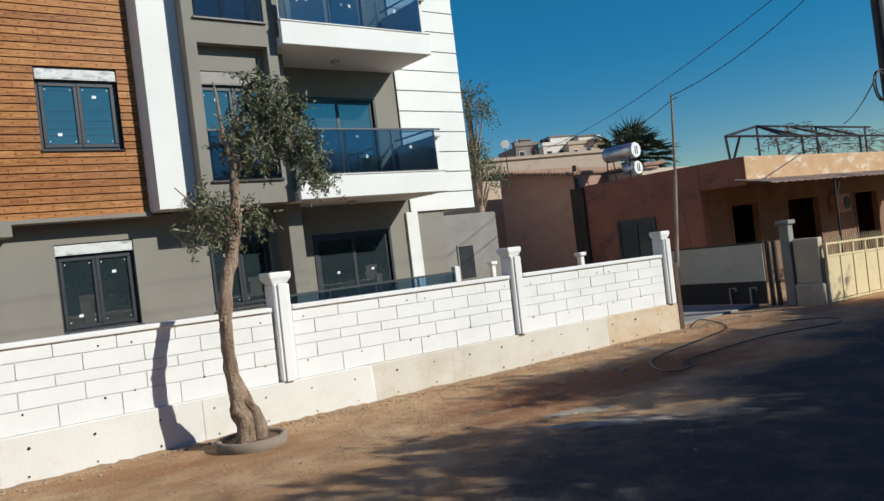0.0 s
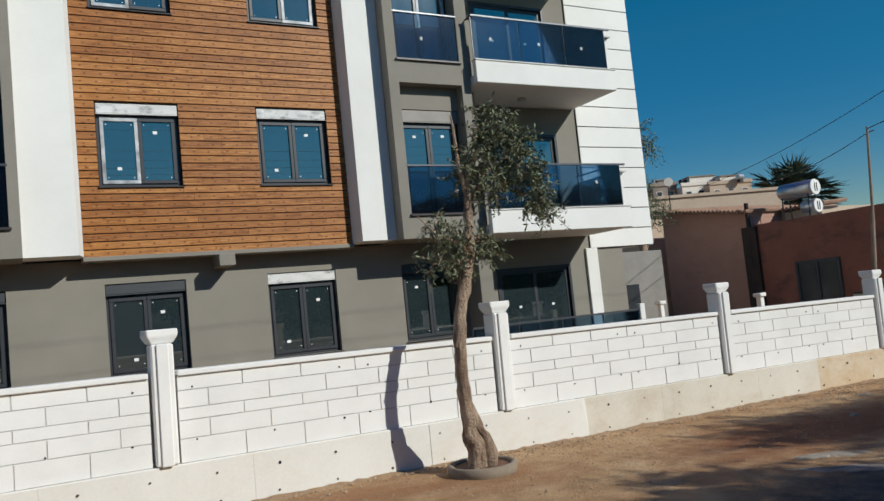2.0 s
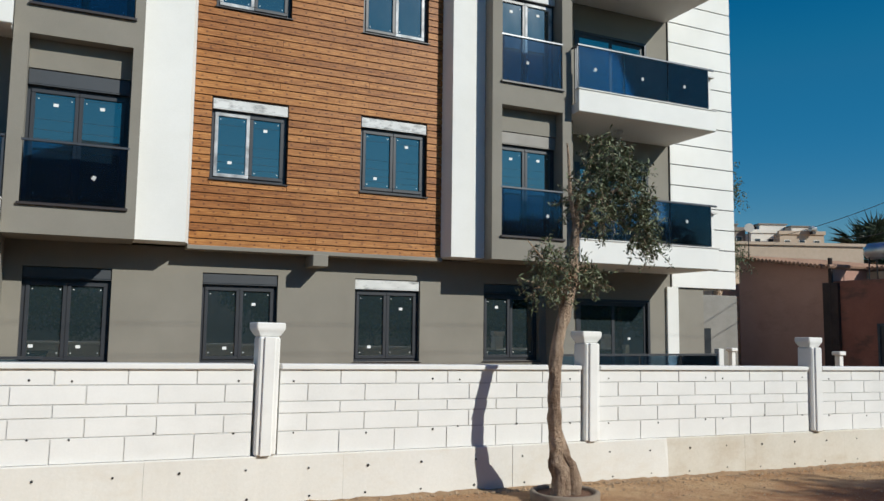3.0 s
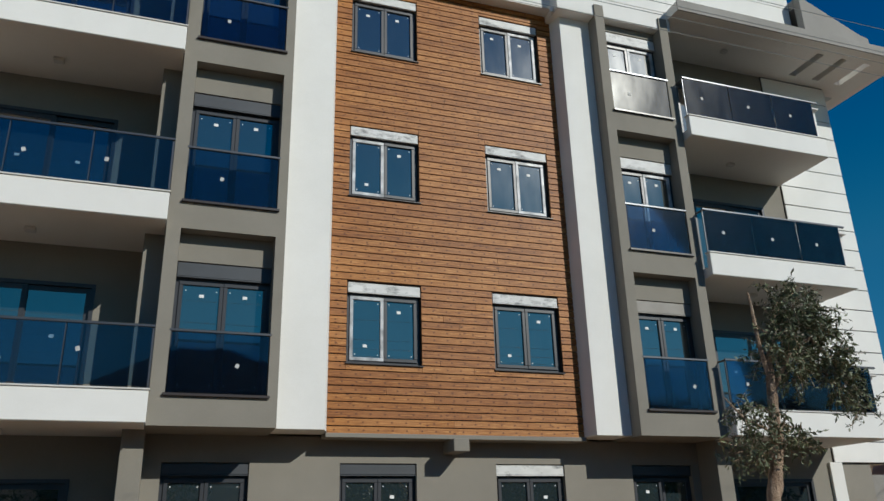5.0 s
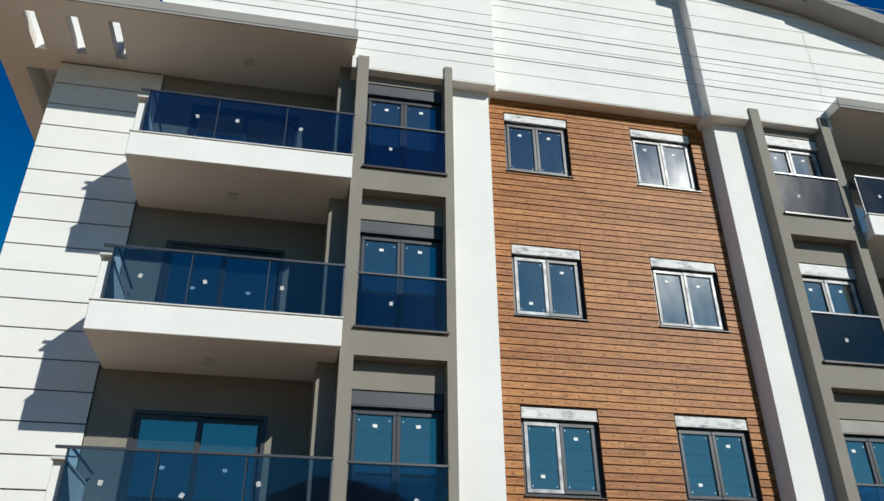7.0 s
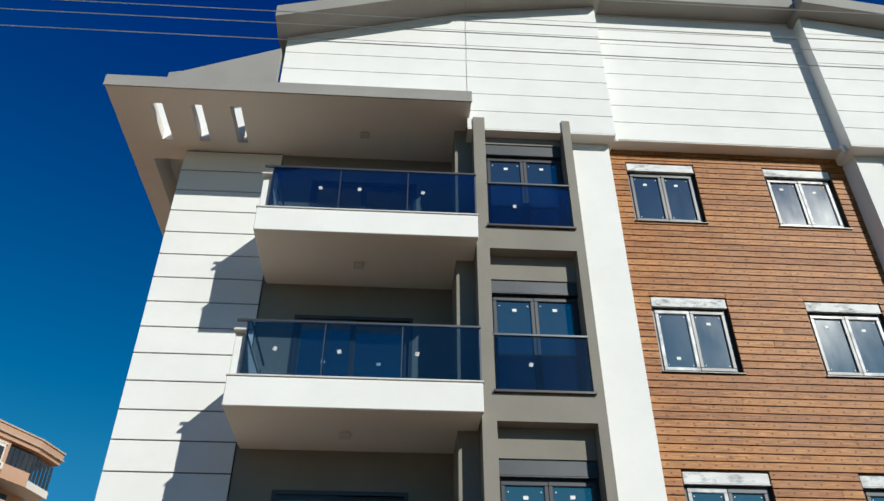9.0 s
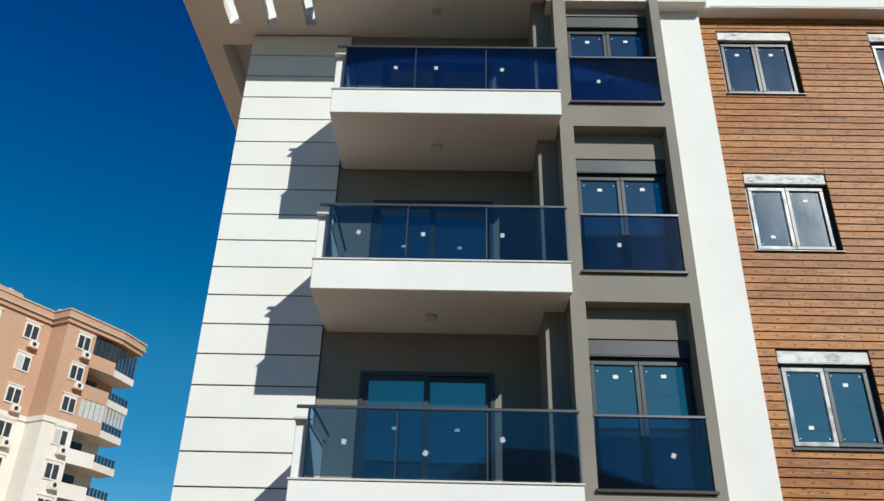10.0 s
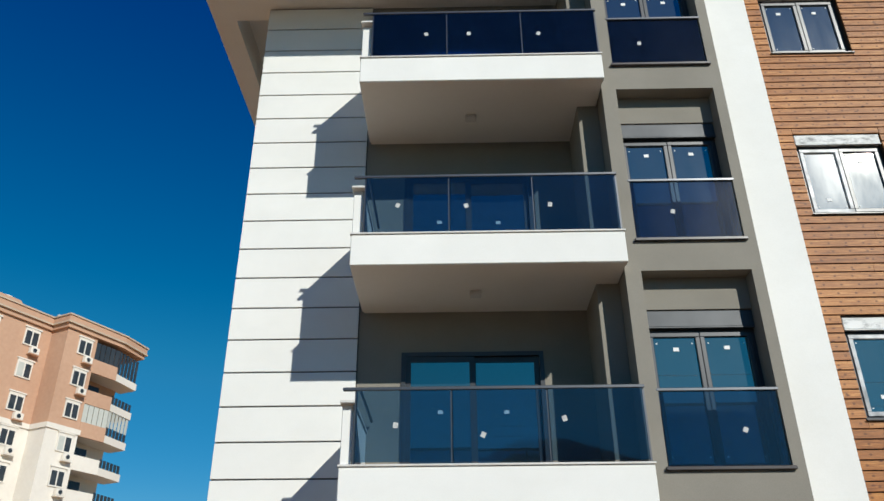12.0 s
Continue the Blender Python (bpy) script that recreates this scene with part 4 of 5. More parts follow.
ox, oy, oz = 3.26, 8.58, ground_z(3.26, 8.58)
olive = thing("olive_tree", "slender transplanted olive tree with a sparse silvery crown", "tree", (ox, oy, oz))
bm = bmesh.new()
TRUNK = [(0.0, 0, -0.05), (0.0, 0, 0.12), (-0.05, 0.01, 0.35), (-0.10, 0.0, 0.7), (-0.135, -0.02, 1.1), (-0.12, -0.02, 1.5), (-0.05, 0.0, 1.85), (0.06, 0.02, 2.2), (0.16, 0.03, 2.55), (0.20, 0.03, 2.9), (0.21, 0.02, 3.25), (0.26, 0.0, 3.6)]
radii = [0.16, 0.13, 0.105, 0.082, 0.075, 0.07, 0.072, 0.074, 0.07, 0.055, 0.045, 0.034]
fine_pts, fine_r = [], []
for i in range(len(TRUNK) - 1):
    for s in range(9):
        fine_pts.append(Vector(TRUNK[i]).lerp(Vector(TRUNK[i + 1]), s / 9))
        fine_r.append(radii[i] + (radii[i + 1] - radii[i]) * s / 9)
bm_tube(bm, fine_pts, fine_r, 28)
bm_tube(bm, [(0.07, 0.05, -0.05), (0.06, 0.05, 0.3), (0.02, 0.04, 0.55), (-0.06, 0.02, 0.8)], [0.14, 0.11, 0.085, 0.05], 10)
bm_tube(bm, [(-0.10, 0.0, -0.05), (-0.09, -0.05, 0.10), (-0.075, -0.07, 0.3), (-0.09, -0.05, 0.55)], [0.09, 0.075, 0.06, 0.02], 12)
bm_tube(bm, [(0.10, -0.04, -0.05), (0.105, -0.06, 0.22), (0.07, -0.05, 0.42), (0.0, -0.03, 0.55)], [0.10, 0.085, 0.06, 0.025], 12)
for bx, by, bz, br in ((-0.165, -0.02, 1.48, 0.045), (0.0, -0.03, 2.0, 0.035)):
    bm_tube(bm, [(bx, by, bz - br), (bx, by - 0.01, bz), (bx, by, bz + br)], [br * 0.5, br, br * 0.4], 10)
for v in bm.verts:
    f_ = Vector((v.co.x, v.co.y, v.co.z * 0.35))
    k = (noise.noise(v.co * 6) * 0.03 + noise.noise(f_ * 22) * 0.016 + noise.noise(f_ * 55) * 0.007) * (1.4 if v.co.z < 0.7 else 0.85)
    v.co += Vector((v.co.x + 0.05, v.co.y, 0)).normalized() * k
part("trunk", bm, BARK, olive, "gnarled brown trunk", smooth=True)
for pts, r in (([(0.21, 0.02, 3.2), (0.12, 0.0, 3.6), (0.10, 0.0, 4.05), (0.08, 0, 4.22)], 0.03), ([(0.21, 0.02, 3.1), (0.45, -0.05, 3.5), (0.75, -0.1, 3.7), (1.1, -0.05, 3.45), (1.3, 0, 3.15)], 0.035),
               ([(0.26, 0, 3.5), (0.48, 0.1, 3.9), (0.68, 0.1, 4.3)], 0.03), ([(0.16, 0.03, 2.5), (0.0, -0.1, 2.65), (-0.25, -0.1, 2.75)], 0.025), ([(0.18, 0.03, 2.7), (0.4, 0.1, 2.75), (0.55, 0.1, 2.7)], 0.022),
               ([(0.12, 0.0, 2.4), (-0.05, 0.1, 2.5), (-0.3, 0.15, 2.45)], 0.02), ([(-0.3, -0.1, 2.75), (-0.55, -0.1, 3.0)], 0.015)):
    bm = bmesh.new()
    bm_tube(bm, pts, [r * (1 - 0.65 * i / (len(pts) - 1)) for i in range(len(pts))], 7)
    part("limb", bm, BARK, olive)
blobs = [(0.47, 0, 3.74, 0.23, 0.25, 0.26, 0.65), (0.78, -0.03, 3.80, 0.28, 0.26, 0.28, 0.80), (0.68, 0.03, 4.14, 0.24, 0.22, 0.18, 0.50), (0.95, 0.02, 4.02, 0.20, 0.2, 0.16, 0.30), (0.26, 0, 3.52, 0.15, 0.18, 0.16, 0.22), (1.04, 0, 3.58, 0.24, 0.22, 0.26, 0.7), (1.18, 0, 3.26, 0.20, 0.2, 0.24, 0.5),
         (1.36, 0, 3.02, 0.10, 0.12, 0.14, 0.16), (0.62, 0.05, 3.40, 0.26, 0.22, 0.16, 0.4), (-0.14, -0.05, 2.78, 0.18, 0.17, 0.17, 0.28), (0.02, 0.05, 2.45, 0.20, 0.18, 0.15, 0.30), (0.38, 0.08, 2.60, 0.16, 0.18, 0.14, 0.3), (-0.33, 0, 2.48, 0.10, 0.10, 0.12, 0.10), (-0.28, 0, 2.95, 0.1, 0.1, 0.1, 0.08)]
tw, pl = sprays(blobs, 125, 5, 0.22, 0.016)
leaves("crown", pl, 0.074, 0.023, LEAF, olive, 6, "sparse silvery olive leaves")
bm = bmesh.new()
for p, q in tw:
    bm_tube(bm, [p, q], [0.005, 0.002], 3, False)
part("twig", bm, BARK, olive)["kind"] = "stuff"

ring = thing("tree_ring", "low round cement planter ring full of soil", "planter", (ox + 0.03, oy, oz))
bm = bmesh.new()
prof = [(0.36, -0.05), (0.40, 0.0), (0.405, 0.10), (0.375, 0.115), (0.335, 0.10), (0.33, 0.0)]
rings = [[bm.verts.new((r * math.cos(2 * math.pi * k / 40), r * math.sin(2 * math.pi * k / 40), z)) for k in range(40)] for r, z in prof]
for a, b in zip(rings, rings[1:]):
    for k in range(40):
        bm.faces.new((a[k], a[(k + 1) % 40], b[(k + 1) % 40], b[k]))
part("rim", bm, surface("grey_cement_ring", (0.27, 0.22, 0.165), (0.20, 0.155, 0.11), 30, 4, 0.9, 0.4), ring, smooth=True)
bm = bmesh.new()
bm_disc(bm, (0, 0, 0.0), 0.345, 0.075, 40)
part("soil", bm, surface("reddish_soil", (0.20, 0.10, 0.055), (0.13, 0.07, 0.04), 30, 6, 0.95, 0.9, 0.02), ring)

# ---- stones and debris on the verge ----
g = random.Random(12)
verts, faces = [], []
for i in range(7000):
    near = i % 3 == 0
    x, y = g.uniform(-4, 16), 9.36 - abs(g.gauss(0, 0.16 if near else 1.6))
    r = g.choice((0.006, 0.008, 0.012, 0.018, 0.028) if near else (0.005, 0.006, 0.008, 0.010, 0.016)) * g.uniform(0.6, 1.2)
    z = ground_z(x, y) + r * 0.2
    b = len(verts)
    for dx, dy, dz in ((1, 0, 0), (0, 1, 0), (-1, 0, 0), (0, -1, 0), (0, 0, 0.8), (0, 0, -0.6)):
        verts.append((x + r * (dx + g.uniform(-0.3, 0.3)), y + r * (dy + g.uniform(-0.3, 0.3)), z + r * dz))
    for p, q in ((0, 1), (1, 2), (2, 3), (3, 0)):
        faces += [(b + p, b + q, b + 4), (b + q, b + p, b + 5)]
me = bpy.data.meshes.new("gravel")
me.from_pydata(verts, [], faces)
me.materials.append(surface("gravel_stone", (0.42, 0.31, 0.20), (0.31, 0.21, 0.13), 40, 3, 0.9, 0.2))
tagged(new("gravel", me), "loose stones and clods along the dirt verge", "gravel", kind="stuff")
SOIL = surface("loose_brown_soil", (0.42, 0.275, 0.155), (0.31, 0.195, 0.10), 26, 3.5, 0.95, 1.0, 0.03)
bm = bmesh.new()
rows_ = []
for q in range(261):
    x = -5.0 + 17.6 * q / 260
    w = 0.16 + 0.10 * noise.noise((x * 1.3, 0.0, 4.0)) + 0.05 * noise.noise((x * 7.0, 0.0, 9.0))
    h = 0.020 + 0.030 * noise.noise((x * 1.9, 3.0, 0.0)) + 0.022 * noise.noise((x * 9.0, 5.0, 0.0))
    rows_.append([bm.verts.new((x, 9.39 - w * u, ground_z(x, 9.39 - w * u) + max(h, 0.012) * v + 0.010 * noise.noise((x * 14, u * 5, 2.0)) * v)) for u, v in ((0.0, 1.0), (0.3, 0.85), (0.6, 0.45), (0.85, 0.15), (1.1, -0.4))])
for p, q in zip(rows_, rows_[1:]):
    for k in range(4):
        bm.faces.new((p[k], p[k + 1], q[k + 1], q[k]))
single("soil_bank", bm, SOIL, "loose brown soil banked along the fence foot", "soil", kind="structure", smooth=True)
CEMENT = surface("spilled_cement", (0.36, 0.32, 0.26), (0.24, 0.19, 0.14), 22, 3.5, 0.95, 0.5, 0.01)
for (cx, cy, rx, ry, rz, seed) in ((6.2, 6.2, 0.42, 0.13, -25, 1), (5.95, 5.5, 0.6, 0.17, -42, 2), (10.4, 8.5, 0.14, 0.06, 0, 3), (8.6, 7.5, 0.10, 0.06, 20, 4)):
    bm = bmesh.new()
    n = 48
    rows_ = []
    for frac, up_ in ((1.0, 0.003), (0.75, 0.014), (0.4, 0.018)):
        row_ = []
        for k in range(n):
            a = 2 * math.pi * k / n
            s = frac * (1 + 0.55 * noise.noise((math.cos(a) * 2.2, math.sin(a) * 2.2, seed * 3.1)) + 0.35 * noise.noise((math.cos(a) * 6, math.sin(a) * 6, seed * 1.7)))
            u, v = rx * s * math.cos(a), ry * s * math.sin(a)
            c_, s_ = math.cos(radians(rz)), math.sin(radians(rz))
            x, y = cx + u * c_ - v * s_, cy + u * s_ + v * c_
            row_.append(bm.verts.new((x, y, ground_z(x, y) + up_ + 0.006 * noise.noise((x * 9, y * 9, 0)))))
        rows_.append(row_)
    for p, q in zip(rows_, rows_[1:]):
        for k in range(n):
            bm.faces.new((p[k], p[(k + 1) % n], q[(k + 1) % n], q[k]))
    bm.faces.new(rows_[-1])
    single("cement_spill", bm, CEMENT, "dried grey cement spilled on the dirt", "cement", "cement spills")
bm = bmesh.new()
hose = [(12.9, 9.3), (14.1, 9.9), (13.5, 9.0), (12.8, 8.45), (11.7, 8.15), (9.6, 7.65), (8.8, 7.1), (8.6, 6.6), (9.1, 6.65), (9.4, 7.0), (11.8, 7.15), (13.5, 6.7), (14.2, 7.2), (13.6, 7.9)]
pts = []
for i in range(len(hose) - 1):
    for s in range(6):
        u = s / 6
        p0, p1, p2, p3 = hose[max(i - 1, 0)], hose[i], hose[i + 1], hose[min(i + 2, len(hose) - 1)]
        c = [0.5 * (2 * p1[k] + (p2[k] - p0[k]) * u + (2 * p0[k] - 5 * p1[k] + 4 * p2[k] - p3[k]) * u * u + (3 * p1[k] - p0[k] - 3 * p2[k] + p3[k]) * u ** 3) for k in (0, 1)]
        pts.append((c[0], c[1], ground_z(*c) + 0.02))
bm_tube(bm, pts, 0.010, 7)
single("hose", bm, surface("black_hose", (0.03, 0.03, 0.032), (0.02, 0.02, 0.022), 60, 3, 0.5, 0.1), "black water hose lying in loops on the dirt", "hose", smooth=True)

# ---- the old red house and its yard ----
RED = surface("worn_red_plaster", (0.30, 0.12, 0.082), (0.20, 0.085, 0.062), 25, 0.9, 0.92, 0.35, 0.006, stain=(0.085, 0.058, 0.048), stain_amount=0.8)
BROWN = surface("faded_brown_plaster", (0.42, 0.25, 0.19), (0.37, 0.21, 0.16), 25, 0.8, 0.92, 0.25, 0.005, stain=(0.24, 0.13, 0.10), stain_amount=0.4)
PEEL = surface("peeling_ochre_paint", (0.55, 0.35, 0.19), (0.48, 0.29, 0.15), 18, 1.4, 0.9, 0.4, 0.008, stain=(0.74, 0.66, 0.54), stain_amount=0.9)
# porch ochre lowered in the colour itself, standing in for the porch's shade
PORCH = surface("shade_dark_porch_ochre", (0.21, 0.12, 0.072), (0.16, 0.09, 0.055), 25, 1.2, 0.92, 0.2)
SHEET = surface("rusty_sheet_roof", (0.26, 0.19, 0.15), (0.17, 0.11, 0.08), 30, 2, 0.7, 0.3, stretch=(1, 3, 1))
IRON = surface("black_iron", (0.035, 0.036, 0.04), (0.05, 0.04, 0.035), 50, 4, 0.6, 0.2, metallic=0.4)
GREYWALL = surface("grey_render", (0.27, 0.26, 0.235), (0.21, 0.20, 0.18), 25, 1, 0.92, 0.3, 0.005, stain=(0.20, 0.185, 0.16), stain_amount=0.5)
CREAM = surface("cream_gate_paint", (0.72, 0.60, 0.36), (0.66, 0.54, 0.31), 50, 3, 0.55, 0.1, stain=(0.40, 0.26, 0.13), stain_amount=0.3)
TILE = surface("old_clay_tile", (0.33, 0.20, 0.13), (0.22, 0.13, 0.09), 30, 3, 0.9, 0.3)
BEIGE = surface("far_beige_wall", (0.52, 0.41, 0.31), (0.46, 0.36, 0.27), 5, 0.4, 0.9, 0.1)
FARWHITE = surface("far_white_wall", (0.76, 0.71, 0.63), (0.68, 0.63, 0.56), 3, 0.2, 0.9, 0.1)
FARORANGE = surface("far_orange_wall", (0.53, 0.325, 0.215), (0.48, 0.29, 0.19), 3, 0.2, 0.9, 0.1)
DIM = surface("dim_window", (0.03, 0.035, 0.04), (0.05, 0.055, 0.06), 5, 1, 0.15, 0.02)
TEAL = surface("faded_teal_shutter", (0.045, 0.06, 0.07), (0.03, 0.04, 0.05), 40, 3, 0.6, 0.1)

old = thing("red_house", "old single-storey house in stained red plaster with a porch", "house")
bm = bmesh.new()
bm_box(bm, 20.0, 13.4, -0.8, 20.3, 18.1, 3.50, 0.02)
bm_box(bm, 20.0, 12.4, 2.72, 20.3, 13.398, 3.50, 0.02)
part("main_wall", bm, RED, old, "stained red plaster wall")
box_part("back_wall", (20.302, 17.85, -0.8, 36.5, 18.1, 3.2), RED, old)
box_part("end_wall", (36.25, 12.56, -0.8, 36.5, 17.848, 3.2), RED, old)
box_part("roof_slab", (20.302, 12.4, 3.202, 36.5, 18.1, 3.49), GREYWALL, old)
bm = bmesh.new()
lo = [bm.verts.new((x, y, -0.8)) for x, y in ((20.0, 18.102), (27.0, 18.102), (27.0, 22.0), (20.0, 22.0))]
hi = [bm.verts.new((v.co.x, v.co.y, 3.93 + (v.co.y - 18.1) * 0.15)) for v in lo]
bm.faces.new(hi)
for k in range(4):
    bm.faces.new((lo[k], lo[(k + 1) % 4], hi[(k + 1) % 4], hi[k]))
part("rear_wall", bm, BROWN, old, "plain faded brown rear wing")
box_part("lantern_wall", (21.6, 16.6, 3.5, 26.0, 18.09, 3.86), BEIGE, old, "cream strip of wall under the tiles")
for i in range(36):
    y = 16.4 + i * 0.165
    x, z = (19.75 if y > 18.0 else 21.4), 3.96 + max(y - 18.1, 0) * 0.15
    bm = bmesh.new()
    bm_tube(bm, [(x, y, z), (x + 0.8, y, z + 0.03), (24.5 if y > 18.0 else 22.6, y, z + 0.08)], 0.07, 6)
    part("roof_tile", bm, TILE, old)
bm = bmesh.new()
bm_tube(bm, [(19.93, 18.12, -0.5), (19.93, 18.12, 4.25)], 0.07, 8)
bm_box(bm, 19.88, 17.85, 0.3, 19.998, 18.40, 3.45)
part("downpipe", bm, surface("black_sooty_streak", (0.045, 0.03, 0.025), (0.03, 0.022, 0.02), 20, 3, 0.9, 0.3), old, "dark sooty downpipe")
bm = bmesh.new()
for y0, y1, z0, z1 in ((15.1, 16.6, 0.85, 0.93), (15.1, 16.6, 2.07, 2.15), (15.1, 15.18, 0.93, 2.07), (16.52, 16.6, 0.93, 2.07), (15.82, 15.88, 0.93, 2.07)):
    bm_box(bm, 19.95, y0, z0, 20.03, y1, z1)
win = part("window", bm, TEAL, old, "old dark teal window")
box_part("pane", (19.985, 15.18, 0.93, 19.997, 16.52, 2.07), DIM, win)
box_part("parapet", (20.0, 11.9, 2.80, 37.0, 12.398, 3.50), PEEL, old, "sunlit parapet with peeling ochre paint", 0.02)
box_part("side_return", (19.985, 11.9, 2.7, 19.998, 12.40, 3.49), RED, old)
DOORS = ((21.5, 23.0, 2.2), (24.85, 26.95, 2.2), (29.75, 31.6, 2.2))
bm = bmesh.new()
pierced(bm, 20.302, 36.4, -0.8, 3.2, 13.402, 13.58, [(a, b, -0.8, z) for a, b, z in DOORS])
part("porch_back", bm, PORCH, old, "ochre porch wall with its shade darkened into the colour")
for a, b, z1 in DOORS:
    bm = bmesh.new()
    for p, q, r, s in ((a - 0.09, a - 0.002, -0.4, z1 + 0.09), (b + 0.002, b + 0.09, -0.4, z1 + 0.09), (a, b, z1 + 0.002, z1 + 0.09)):
        bm_box(bm, p, 13.37, r, q, 13.40, s)
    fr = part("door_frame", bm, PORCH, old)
    box_part("door_leaf", (a + 0.03, 13.60, -0.4, a + 0.07, 13.60 + (b - a) * 0.9, z1 - 0.02), DOORDARK, fr, "dark door standing open inwards")
bm = bmesh.new()
bm_box(bm, 27.75, 13.08, 1.55, 28.7, 13.39, 2.2, 0.03)
ac = part("air_conditioner", bm, BROWN, old, "dusty brown wall-hung air conditioner")
bm = bmesh.new()
bm_tube(bm, [(28.4, 13.07, 1.87), (28.4, 13.05, 1.87)], 0.22, 18)
part("fan_grille", bm, IRON, ac)
bm = bmesh.new()
n = 90
a_ = [bm.verts.new((19.5 + 13.5 * i / n, 12.0, 2.86 + 0.02 * math.sin(i * 2.2))) for i in range(n + 1)]
b_ = [bm.verts.new((19.5 + 13.5 * i / n, 10.9, 2.66 + 0.02 * math.sin(i * 2.2))) for i in range(n + 1)]
c_ = [bm.verts.new(v.co + Vector((0, 0, -0.03))) for v in a_]
d_ = [bm.verts.new(v.co + Vector((0, 0, -0.03))) for v in b_]
for i in range(n):
    bm.faces.new((a_[i], b_[i], b_[i + 1], a_[i + 1]))
    bm.faces.new((c_[i], c_[i + 1], d_[i + 1], d_[i]))
    bm.faces.new((b_[i], d_[i], d_[i + 1], b_[i + 1]))
part("awning", bm, SHEET, old, "corrugated sheet awning")
for x in (23.2, 27.4, 31.5):
    bm = bmesh.new()
    bm_tube(bm, [(x, 11.0, -0.4), (x, 11.0, 2.62)], 0.035, 8)
    bm_tube(bm, [(x, 11.0, 1.9), (x + 0.5, 11.05, 2.6)], 0.02, 6)
    part("awning_post", bm, IRON, old)

pergola = thing("pergola", "black iron pergola frame on the flat roof", "pergola", (20.2, 12.4, 3.5))
for pts in ([(0.1, 0.1, 0.0), (0.0, 0.1, 0.68)], [(0.0, 0.1, 0.68), (12, 0.1, 0.68)], [(0.0, 0.1, 0.68), (4.4, 1.6, 1.30)], [(4.4, 1.6, 1.30), (13, 1.6, 1.30)], [(0.3, 0.1, 0.0), (0.75, 0.1, 0.66)], [(4.4, 0.1, 0.0), (4.4, 0.1, 0.68)], [(4.4, 0.1, 0.68), (4.4, 1.6, 1.30)],
            [(3.4, 0.1, 0.68), (4.4, 1.6, 1.30)], [(8.5, 0.1, 0.0), (8.5, 0.1, 0.68)], [(8.5, 0.1, 0.68), (8.5, 1.6, 1.30)], [(4.4, 1.6, 0), (4.4, 1.6, 1.30)], [(8.5, 1.6, 0), (8.5, 1.6, 1.3)], [(12.5, 1.6, 0), (12.5, 1.6, 1.3)], [(6.4, 0.1, 0.68), (6.4, 1.6, 1.3)]):
    bm = bmesh.new()
    bm_tube(bm, pts, 0.04, 4)
    part("bar", bm, IRON, pergola)
vine = thing("dry_vine", "tangle of bare brown vine stems over the pergola", "vine", (20.2, 12.4, 3.5))
g = random.Random(21)
bm = bmesh.new()
for _ in range(120):
    p = Vector((g.uniform(3.5, 12), g.uniform(-0.05, 1.5), g.uniform(0.1, 1.0)))
    pts = [p]
    for _ in range(5):
        p = p + Vector((g.uniform(-0.45, 0.45), g.uniform(-0.25, 0.25), g.uniform(-0.14, 0.13)))
        p.z = max(p.z, 0.02)
        pts.append(p)
    bm_tube(bm, pts, 0.012, 3, False)
part("stem_tangle", bm, surface("dry_stem", (0.13, 0.085, 0.06), (0.09, 0.06, 0.04), 30, 3, 0.9, 0.3), vine)["kind"] = "stuff"
bm = bmesh.new()
bm_tube(bm, [(4.6, 1.0, 0.0), (4.7, 1.1, 0.7), (5.2, 0.9, 1.15)], [0.05, 0.04, 0.03], 6)
part("stem", bm, BARK, vine)
_, pl = sprays([(8.5, 1.0, 0.35, 2.8, 0.7, 0.3, 1.0)], 90, 22, 0.3, 0.05)
leaves("dry_leaves", pl, 0.06, 0.035, leaf_material("dry_leaf", (0.07, 0.06, 0.03), (0.16, 0.14, 0.075)), vine, 23)

# water tanks on the roof
heater = thing("solar_water_heater", "pair of silver solar water tanks on an iron stand", "water heater", (20.85, 16.2, 3.49))
STEEL = surface("dull_steel", (0.55, 0.56, 0.57), (0.42, 0.43, 0.44), 40, 3, 0.35, 0.05, 0.001, metallic=0.8)
for z, x, r, ln in ((0.95, 0.0, 0.26, 1.25), (0.36, 0.03, 0.23, 0.5)):
    bm = bmesh.new()
    bm_tube(bm, [(x, ln, z), (x, ln - 0.06, z), (x, 0.05, z), (x, 0.0, z)], [r * 0.8, r, r, r * 0.85], 24)
    tank = part("tank", bm, STEEL, heater, smooth=True)
    bm = bmesh.new()
    bm_tube(bm, [(x, -0.002, z), (x, -0.03, z)], [r * 0.98, r * 0.93], 24)
    part("end_cap", bm, WHITE, tank, "white painted end disc")
    bm = bmesh.new()
    bm_box(bm, x - 0.06, -0.045, z - 0.13, x - 0.035, -0.032, z + 0.13)
    bm_box(bm, x + 0.035, -0.045, z - 0.13, x + 0.06, -0.032, z + 0.13)
    part("end_cap_bracket", bm, IRON, tank)
for x, y in ((-0.2, 0.15), (0.22, 0.15), (-0.2, 1.1), (0.22, 1.1)):
    bm = bmesh.new()
    bm_tube(bm, [(x, y, 0.0), (x * 0.8, y, 0.80)], 0.025, 4)
    part("leg", bm, IRON, heater)

